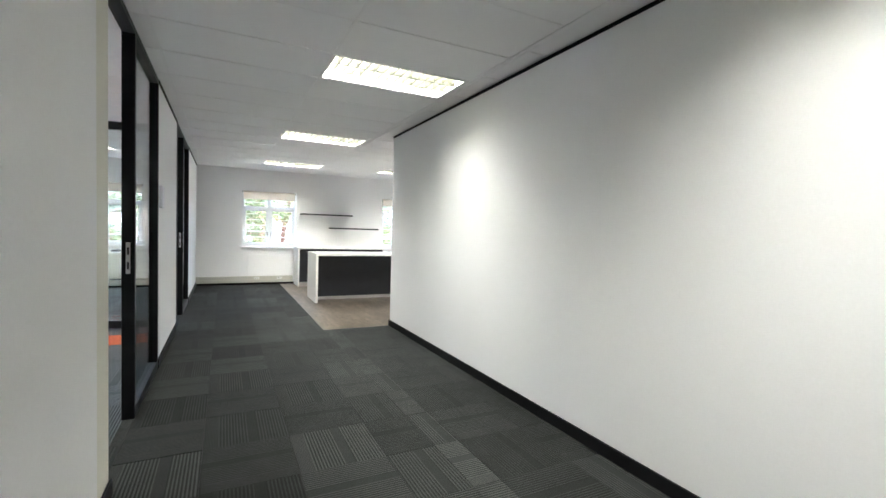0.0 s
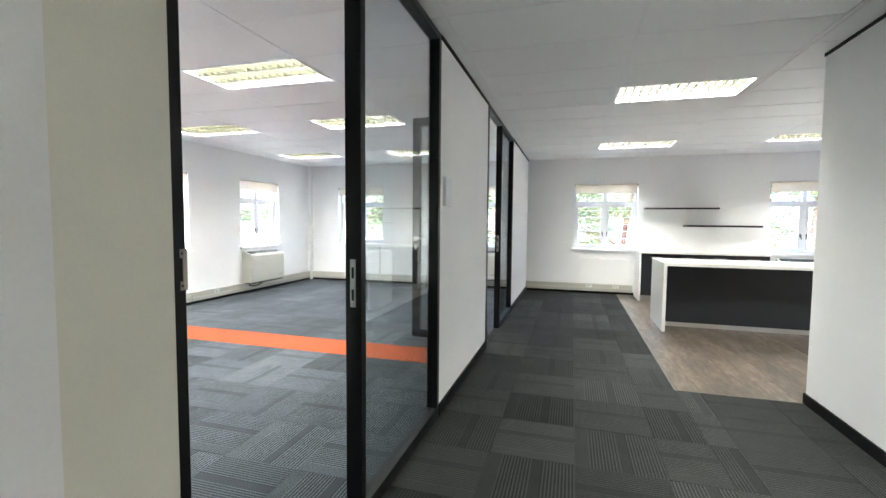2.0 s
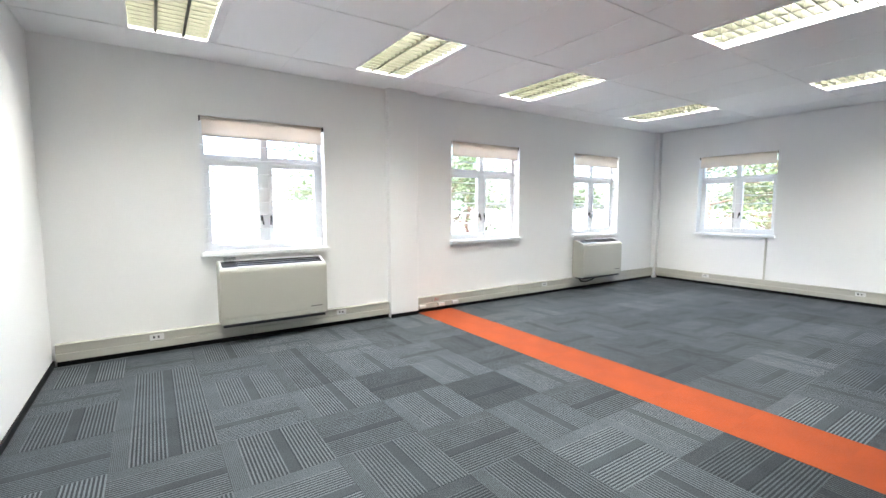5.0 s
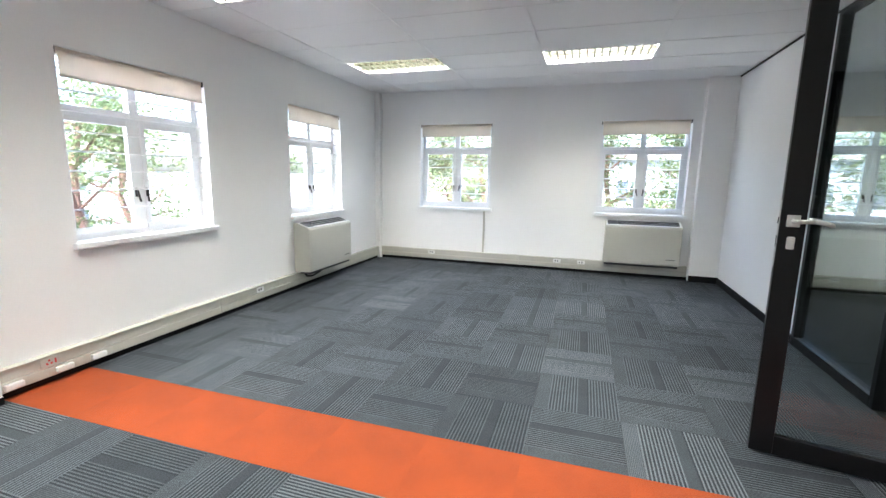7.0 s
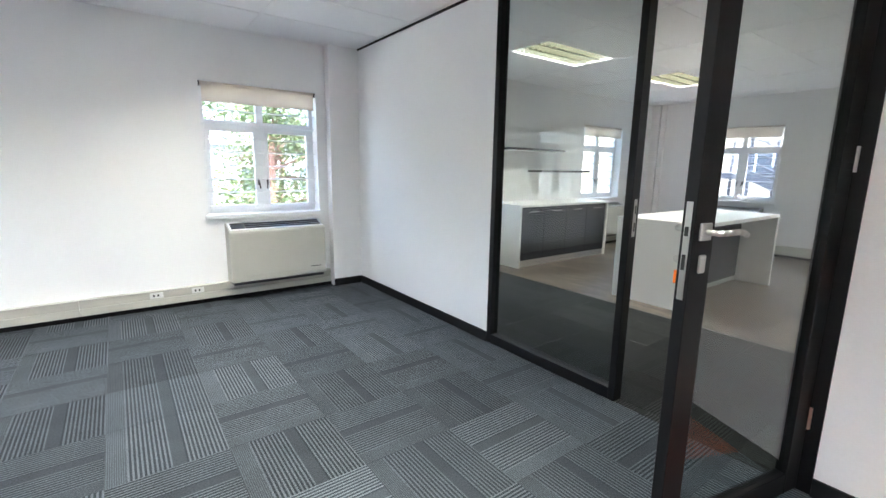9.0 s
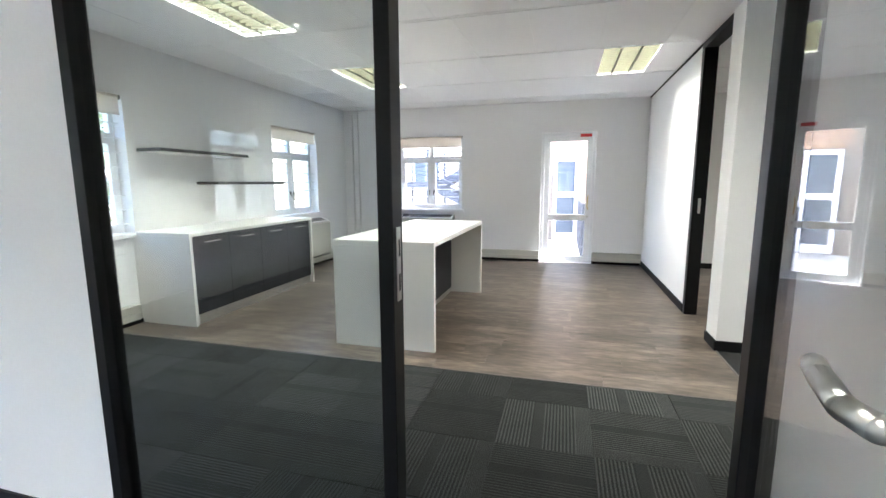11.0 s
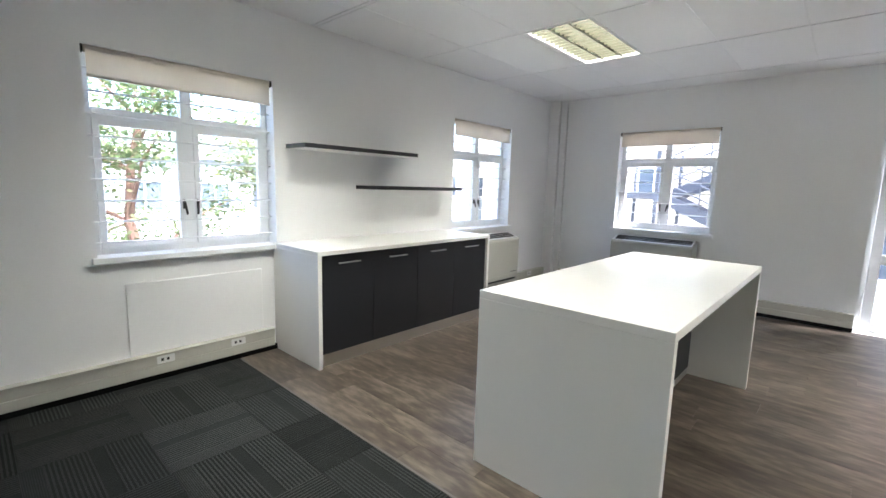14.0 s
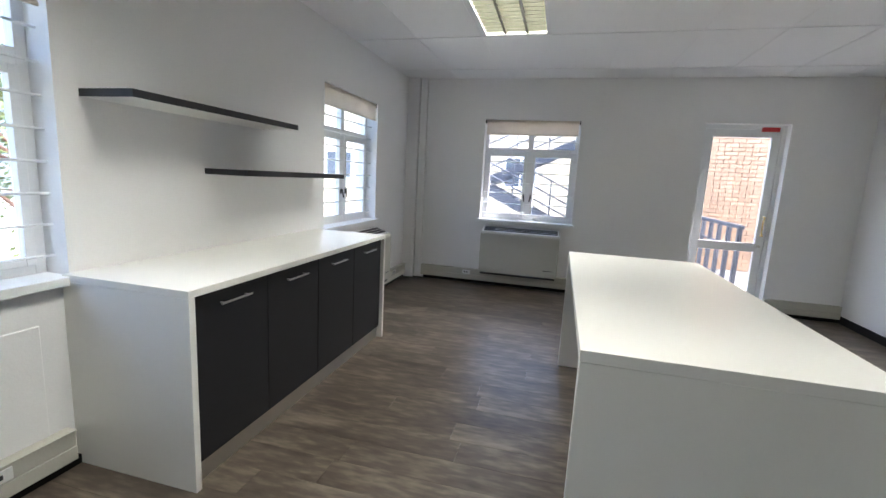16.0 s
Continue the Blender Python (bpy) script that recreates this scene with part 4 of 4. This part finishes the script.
def tree(x, y, height, spread, seed, mat, label, low=0.25):
    """Tapered trunk, limbs and a ragged crown of single leaves grouped in sprays."""
    rnd = random.Random(seed)
    t = thing("tree", pose(x, y, GROUND), label, "tree", "trees around the building")
    bm = bmesh.new()
    p, r, tips = Vector((0, 0, 0)), 0.16 * height / 7, []
    for i in range(6):
        q = p + Vector((rnd.uniform(-0.2, 0.2), rnd.uniform(-0.2, 0.2), height * 0.13))
        rod(bm, p, q, r, 9, r * 0.86)
        p, r = q, r * 0.86
        if i >= 1:
            for _ in range(3):
                a = rnd.uniform(0, 2 * math.pi)
                ln = spread * rnd.uniform(0.45, 0.95) * (1 - abs(i - 3.0) * 0.09)
                e = p + Vector((math.cos(a) * ln, math.sin(a) * ln, rnd.uniform(0.0, 0.22) * height))
                mid = (p + e) / 2 + Vector((0, 0, rnd.uniform(0.05, 0.4)))
                rod(bm, p, mid, r * 0.45, 6, r * 0.3)
                rod(bm, mid, e, r * 0.3, 6, r * 0.12)
                tips += [mid.lerp(e, f) for f in (0.1, 0.45, 0.75, 1.0)]
    tips += [p + Vector((rnd.uniform(-0.6, 0.6), rnd.uniform(-0.6, 0.6), rnd.uniform(0, height * 0.14))) for _ in range(10)]
    part("trunk", bm, BARK, t)
    verts, faces = [], []
    for c in tips:
        size = rnd.uniform(0.45, 0.85) * spread / 2.6
        for _ in range(105):
            u = Vector((rnd.gauss(0, 0.5), rnd.gauss(0, 0.5), rnd.gauss(0, 0.38))) * size + c
            a, b = rnd.uniform(0, 6.28), rnd.uniform(-0.9, 0.5)
            s = rnd.uniform(0.055, 0.11)
            d = Vector((math.cos(a) * math.cos(b), math.sin(a) * math.cos(b), math.sin(b)))
            w = d.cross(Vector((rnd.uniform(-1, 1), rnd.uniform(-1, 1), 1))).normalized() * s * 0.42
            i0 = len(verts)
            verts += [u, u + d * s * 0.55 + w, u + d * s * 1.3, u + d * s * 0.55 - w]
            faces.append((i0, i0 + 1, i0 + 2, i0 + 3))
    me = bpy.data.meshes.new("crown")
    me.from_pydata(verts, [], faces)
    me.materials.append(mat)
    ob = new("crown", me)
    ob.parent = t
    return t


TREES = [(0.2, 17.5, 7.2, 2.5, LEAF), (2.6, 18.6, 7.6, 2.4, LEAF), (5.6, 17.6, 7.0, 2.6, LEAF_PALE), (-2.4, 19.5, 7.2, 2.9, LEAF), (-5.2, 18.0, 6.6, 2.8, LEAF_PALE),
         (-8.2, 19.0, 7.4, 2.9, LEAF), (-13.2, 12.4, 7.4, 3.0, LEAF), (-14.2, 8.6, 7.2, 2.7, LEAF), (-12.6, 16.2, 7.0, 2.7, LEAF), (-21.0, 4.5, 6.5, 2.4, LEAF_PALE), (8.6, 19.5, 7.0, 2.7, LEAF), (-0.9, 21.5, 7.6, 2.8, LEAF), (-6.8, 21.8, 7.6, 2.8, LEAF), (-4.0, 22.6, 7.8, 2.8, LEAF_PALE), (1.7, 22.0, 7.4, 2.7, LEAF_PALE), (-16.8, 15.6, 7.6, 2.9, LEAF), (-17.6, 11.4, 7.2, 2.8, LEAF_PALE)]
for i, (x, y, h, s, mt) in enumerate(TREES):
    tree(x, y, h, s, 20 + i, mt, "leafy green street tree with brown trunk" if mt is LEAF else "pale green leafy tree with thin trunk")


def building(name, x0, y0, x1, y1, top, mat, face, wins, label):
    """A plain block with windows (u, z, w, h) set into the face that looks at us ('s', 'w' or 'e')."""
    t = thing(name, pose(x0, y0, GROUND), label, "building")
    w, d, h = x1 - x0, y1 - y0, top - GROUND
    bpart("wall", mat, t, [(0, 0, 0, w, d, h)])
    bpart("roof", CONC, t, [(-0.3, -0.3, h, w + 0.3, d + 0.3, h + 0.25)])
    for u, z, ww, hh in wins:
        if face == "s":
            bx = lambda a, b, c, e, o0, o1: (u + a, -o1, z - GROUND + b, u + c, -o0, z - GROUND + e)
        elif face == "w":
            bx = lambda a, b, c, e, o0, o1: (-o1, u + a, z - GROUND + b, -o0, u + c, z - GROUND + e)
        else:
            bx = lambda a, b, c, e, o0, o1: (w + o0, u + a, z - GROUND + b, w + o1, u + c, z - GROUND + e)
        win = bpart("window", DARKWIN, t, [bx(0, 0, ww, hh, 0.002, 0.02)])
        bpart("frame", WHITE, win, [bx(-0.06, -0.06, 0.02, hh + 0.06, 0.02, 0.07), bx(ww - 0.02, -0.06, ww + 0.06, hh + 0.06, 0.02, 0.07), bx(0.02, -0.06, ww - 0.02, 0.02, 0.02, 0.07), bx(0.02, hh - 0.02, ww - 0.02, hh + 0.06, 0.02, 0.07), bx(ww / 2 - 0.03, 0.02, ww / 2 + 0.03, hh - 0.02, 0.02, 0.06)])
    return t


building("office_building", -9, 27, 8.5, 36, 2.2, GREYWALL, "s", [(u, z, 1.1, 1.2) for u in (1, 3.4, 5.8, 8.2, 10.6, 13.0, 15.4) for z in (-2.2, 0.1)], "low grey office building behind the trees")
building("grey_building", 9.5, 24, 16, 34, 3.0, GREYWALL, "s", [(u, z, 1.0, 1.1) for u in (0.8, 2.6, 4.4) for z in (-2.0, 0.6)], "grey plastered office building behind the trees")
building("street_house", -40, 0, -30, 26, 2.0, PLASTER, "e", [(u, z, 1.3, 1.2) for u in (2, 6, 10, 14, 18, 22) for z in (-2, 0.2)], "white house across the street")

# garden wall before the buildings
gw = thing("boundary_wall", pose(-10.0, 24.6, GROUND), "long white plastered boundary wall behind the trees", "wall")
bpart("wall", PLASTER, gw, [(0, 0, 0, 26.0, 0.22, 3.75)])
bpart("coping", CONC, gw, [(-0.04, -0.04, 3.75, 26.04, 0.26, 3.82)], 0.01)

# tiled roof below the west window
rf = thing("tiled_roof", pose(-9.4, 0.5, GROUND), "low pale clay tiled roof of the neighbouring wing", "roof")
bpart("wall", PLASTER, rf, [(-5.0, -3.0, 0, 1.6, 7.4, 3.36)])
bpart("roof_deck", CONC, rf, [(-5.1, -3.2, 3.36, 1.8, 7.5, 3.42)])
verts, faces = [], []
for r in range(18):
    for c in range(44):
        x, y = 1.8 - r * 0.36, -3.2 + c * 0.245
        z = 3.45 + r * 0.075
        i0 = len(verts)
        for k2 in range(7):
            a = math.pi * k2 / 6
            for xx, dz in ((x, 0.0), (x - 0.42, 0.065)):
                verts.append((xx, y + 0.12 - 0.12 * math.cos(a), z + dz + 0.06 * math.sin(a)))
        faces += [(i0 + 2 * k2, i0 + 2 * k2 + 1, i0 + 2 * k2 + 3, i0 + 2 * k2 + 2) for k2 in range(6)]
me = bpy.data.meshes.new("roof_tiles")
me.from_pydata(verts, [], faces)
me.materials.append(ROOFTILE)
ob = tagged(new("roof_tiles", me), kind="stuff")
ob.parent = rf

# walkway, railing, steel stairs and brick building to the east
tagged(finish("walkway", (lambda bm: (box(bm, EAST + OUT, 4.6, -0.28, 9.6, 9.0, -0.03, 0.01), bm)[1])(bmesh.new()), CONC), "pale concrete walkway outside the glazed door", "walkway", kind="structure")
rail = thing("railing", pose(6.75, 7.34, -0.03), "grey steel balustrade along the walkway", "railing")
bpart("top_rail", STAIRSTEEL, rail, [(0, -0.03, 0.98, 2.75, 0.03, 1.03)], 0.01)
bpart("mid_rail", STAIRSTEEL, rail, [(0, -0.012, 0.72, 2.75, 0.012, 0.745)])
bpart("low_rail", STAIRSTEEL, rail, [(0, -0.012, 0.22, 2.75, 0.012, 0.245)])
for i in range(8):
    x = 0.05 + i * 0.37
    bpart("post", STAIRSTEEL, rail, [(x, -0.025, 0, x + 0.06, 0.025, 0.98)], 0.004)

st = thing("steel_staircase", pose(12.0, 11.7, GROUND), "dark grey steel outdoor staircase with two flights", "staircase")
ZL = 1.4 - GROUND
bpart("landing", STAIRSTEEL, st, [(-0.5, 0, ZL - 0.18, 1.6, 1.3, ZL)], 0.01)


def flight(y0, z0, y1, z1, x0, n):
    bm = bmesh.new()
    for x in (x0, x0 + 0.9):
        d = Vector((0, y1 - y0, z1 - z0))
        vs = [bm.verts.new((xx, y, z + dz)) for xx in (x, x + 0.05) for y, z in ((y0, z0), (y1, z1)) for dz in (-0.22, 0.06)]
        for f in ((0, 2, 3, 1), (4, 5, 7, 6), (0, 1, 5, 4), (2, 6, 7, 3), (0, 4, 6, 2), (1, 3, 7, 5)):
            bm.faces.new([vs[i] for i in f])
    part("stringer", bm, STAIRSTEEL, st)
    for i in range(n):
        f = (i + 0.5) / n
        y, z = y0 + (y1 - y0) * f, z0 + (z1 - z0) * f
        bpart("tread", STAIRSTEEL, st, [(x0 + 0.05, y - 0.13, z - 0.02, x0 + 0.9, y + 0.13, z + 0.02)])
    bm = bmesh.new()
    for dz in (0.95, 0.6, 0.3):
        rod(bm, (x0, y0, z0 + dz), (x0, y1, z1 + dz), 0.02, 8)
    for i in range(6):
        f = i / 5
        y, z = y0 + (y1 - y0) * f, z0 + (z1 - z0) * f
        rod(bm, (x0, y, z), (x0, y, z + 0.95), 0.018, 8)
    part("handrail", bm, STAIRSTEEL, st)


flight(0, ZL, -4.2, ZL + 2.0, 0.6, 11)
flight(0, ZL, -4.6, ZL - 2.2, -0.5, 12)
bm = bmesh.new()
for y in (0.05, 1.25):
    rod(bm, (-0.45, y, 0), (-0.45, y, ZL + 1.0), 0.05, 10)
    rod(bm, (1.55, y, 0), (1.55, y, ZL + 1.0), 0.05, 10)
part("support_post", bm, STAIRSTEEL, st)

BX = 9.62
bh = thing("brick_building", pose(BX, 2.0, GROUND), "orange face-brick building across the walkway", "building")
bpart("wall", MORTAR, bh, [(0.02, 0, 0, 4.0, 6.2, 8.4)], label="brick wall with pale mortar")
bpart("roof", CONC, bh, [(-0.3, -0.3, 8.4, 4.3, 6.5, 8.6)])
dd = bpart("door", WHITE, bh, [(-0.04, 5.37, 3.38, 0.02, 5.45, 5.36), (-0.04, 5.87, 3.38, 0.02, 5.95, 5.36), (-0.04, 5.45, 5.27, 0.02, 5.87, 5.36), (-0.03, 5.45, 3.38, 0.02, 5.87, 3.55), (-0.03, 5.45, 4.42, 0.02, 5.87, 4.54)], 0.003, "white glazed door")
bpart("glass_panel", DARKWIN, dd, [(-0.01, 5.45, 3.55, 0.012, 5.87, 4.42), (-0.01, 5.45, 4.54, 0.012, 5.87, 5.27)])
building("yellow_building", 18.0, 6.0, 26.0, 22.0, 4.5, material("pale_yellow_brick", (0.55, 0.48, 0.36), 0.85, vary=0.08, scale=3), "w", [(u, z, 1.2, 1.1) for u in (2, 4.6, 7.2, 9.8, 12.4) for z in (-1.6, 1.2)], "pale yellow brick building behind the stairs")
building("long_office", 16.0, 24.0, 30.0, 30.0, 3.2, GREYWALL, "s", [(u, z, 1.2, 1.1) for u in (1, 4, 7, 10) for z in (-1.8, 0.9)], "grey office wing behind the stairs")

# ---- floor pieces, last ----
bm = bmesh.new()
box(bm, -0.2493, -0.2493, -0.011, 0.2493, 0.2493, 0.0, 0.0)
proto = bpy.data.meshes.new("carpet_tile")
bm.to_mesh(proto)
bm.free()
tile_mesh = {}
for key, mt in (("grey", CARPET), ("dark", CARPET_SHADED), ("orange", ORANGE)):
    tile_mesh[key] = proto.copy()
    if key == "orange":
        for v in tile_mesh[key].vertices:
            v.co.x, v.co.y = math.copysign(0.25, v.co.x), math.copysign(0.2495, v.co.y)
    tile_mesh[key].materials.append(mt)


def carpet_area(name, key, x0, x1, y0, y1, gx, gy, label, orange=False):
    fl = thing(name, pose(x0, y0, 0), label, "floor", kind="structure")
    rnd = random.Random(8)
    i0, i1 = math.floor((x0 - gx) / 0.5), math.ceil((x1 - gx) / 0.5)
    j0, j1 = math.floor((y0 - gy) / 0.5), math.ceil((y1 - gy) / 0.5)
    for i in range(i0, i1):
        for j in range(j0, j1):
            a, b = max(x0, gx + i * 0.5), min(x1, gx + (i + 1) * 0.5)
            c, d = max(y0, gy + j * 0.5), min(y1, gy + (j + 1) * 0.5)
            if b - a < 0.01 or d - c < 0.01:
                continue
            kk = "orange" if orange and j == 0 else key
            turn = (i + j) % 2
            if rnd.random() < 0.04:
                turn = 1 - turn
            cut = b - a < 0.495 or d - c < 0.495
            if cut:
                bm = bmesh.new()
                box(bm, a - (a + b) / 2 + 0.0015, c - (c + d) / 2 + 0.0015, -0.011, b - (a + b) / 2 - 0.0015, d - (c + d) / 2 - 0.0015, 0)
                if turn and kk != "orange":
                    bmesh.ops.rotate(bm, verts=bm.verts, cent=(0, 0, 0), matrix=Matrix.Rotation(-math.pi / 2, 3, "Z"))
                me = bpy.data.meshes.new("carpet_tile")
                bm.to_mesh(me)
                bm.free()
                me.materials.append(tile_mesh[kk].materials[0])
            else:
                me = tile_mesh[kk]
            ob = new("carpet_tile", me)
            ob.parent = fl
            ob.matrix_basis = pose((a + b) / 2 - x0, (c + d) / 2 - y0, 0.0 if kk == "orange" else rnd.uniform(-0.0012, 0), 0, 0, 0 if kk == "orange" else 90 * turn)
    return fl


carpet_area("floor_office", "grey", WEST, OFF_X - 0.0, OFF_S, NORTH, -0.385, ORANGE_Y[0], "grey striped carpet tiles with one orange row", True)
carpet_area("floor_threshold_1", "dark", OFF_X, COR_X, 3.23, 4.15, COR_X - 0.5, 3.23, "carpet strip in the first doorway")
carpet_area("floor_threshold_2", "dark", OFF_X, COR_X, 7.23, 8.125, COR_X - 0.5, 7.23, "carpet strip in the second doorway")
carpet_area("floor_corridor", "dark", COR_X, WOOD_X, SOUTH, NORTH, 0.13, 4.48, "grey striped carpet tiles in the corridor, coloured darker for its dim light")
carpet_area("floor_corridor_side", "dark", WOOD_X, BLOCK_X0, SOUTH, BLOCK_Y, 1.63, 4.48, "grey striped carpet tiles beside the wall, coloured darker for its dim light")

plank_floor = thing("floor_kitchen", pose(WOOD_X, 3.0, 0), "grey-brown oak look vinyl planks", "floor", kind="structure")
PW, PL = 0.178, 1.22
bm = bmesh.new()
box(bm, -PW / 2 + 0.0006, -PL / 2 + 0.0006, -0.008, PW / 2 - 0.0006, PL / 2 - 0.0006, 0)
full = bpy.data.meshes.new("plank")
bm.to_mesh(full)
bm.free()
full.materials.append(WOOD)
rnd = random.Random(3)
x = WOOD_X
while x < EAST - 0.01:
    x2 = min(x + PW, EAST)
    lo = BLOCK_Y if x < BLOCK_X1 - 0.01 else 3.0
    y = lo - rnd.uniform(0, PL)
    while y < NORTH:
        c, d = max(y, lo), min(y + PL, NORTH)
        if d - c > 0.01:
            if d - c > PL - 0.001 and x2 - x > PW - 0.001:
                me = full
            else:
                bm = bmesh.new()
                box(bm, -(x2 - x) / 2 + 0.0006, -(d - c) / 2 + 0.0006, -0.008, (x2 - x) / 2 - 0.0006, (d - c) / 2 - 0.0006, 0)
                me = bpy.data.meshes.new("plank")
                bm.to_mesh(me)
                bm.free()
                me.materials.append(WOOD)
            ob = new("plank", me)
            ob.parent = plank_floor
            ob.matrix_basis = pose((x + x2) / 2 - WOOD_X, (c + d) / 2 - 3.0, 0)
        y += PL
    x = x2

# bricks of the wall across the walkway: the stretch that the door shows, brick by brick
bw, bhh = 0.222, 0.073
bm = bmesh.new()
box(bm, 0.0, 0.0, 0.0, 0.06, bw - 0.01, bhh - 0.01)
brick_me = bpy.data.meshes.new("brick")
bm.to_mesh(brick_me)
bm.free()
brick_me.materials.append(BRICK)
rest_v, rest_f = [], []
for r in range(0, 112):
    z = 0.005 + r * (bhh + 0.002)
    for c in range(27):
        y = 0.03 + c * (bw + 0.0) + (bw / 2 if r % 2 else 0)
        if y + bw > 6.2 or (5.36 < y + bw and y < 5.96 and 3.3 < z < 5.36):
            continue
        if 3.6 < z < 6.2 and 3.4 < y < 5.4:
            ob = new("brick", brick_me)
            ob.parent = bh
            ob.matrix_basis = pose(-0.004 - 0.003 * ((r * 7 + c * 3) % 3), y, z)
        else:
            i0 = len(rest_v)
            rest_v += [(xx, yy, zz) for zz in (z, z + bhh - 0.01) for yy in (y, y + bw - 0.01) for xx in (-0.005, 0.05)]
            rest_f += [tuple(i0 + k2 for k2 in f) for f in ((0, 2, 3, 1), (4, 5, 7, 6), (0, 1, 5, 4), (2, 6, 7, 3), (0, 4, 6, 2))]
me = bpy.data.meshes.new("bricks")
me.from_pydata(rest_v, [], rest_f)
me.materials.append(BRICK)
ob = tagged(new("bricks", me), kind="stuff")
ob.parent = bh
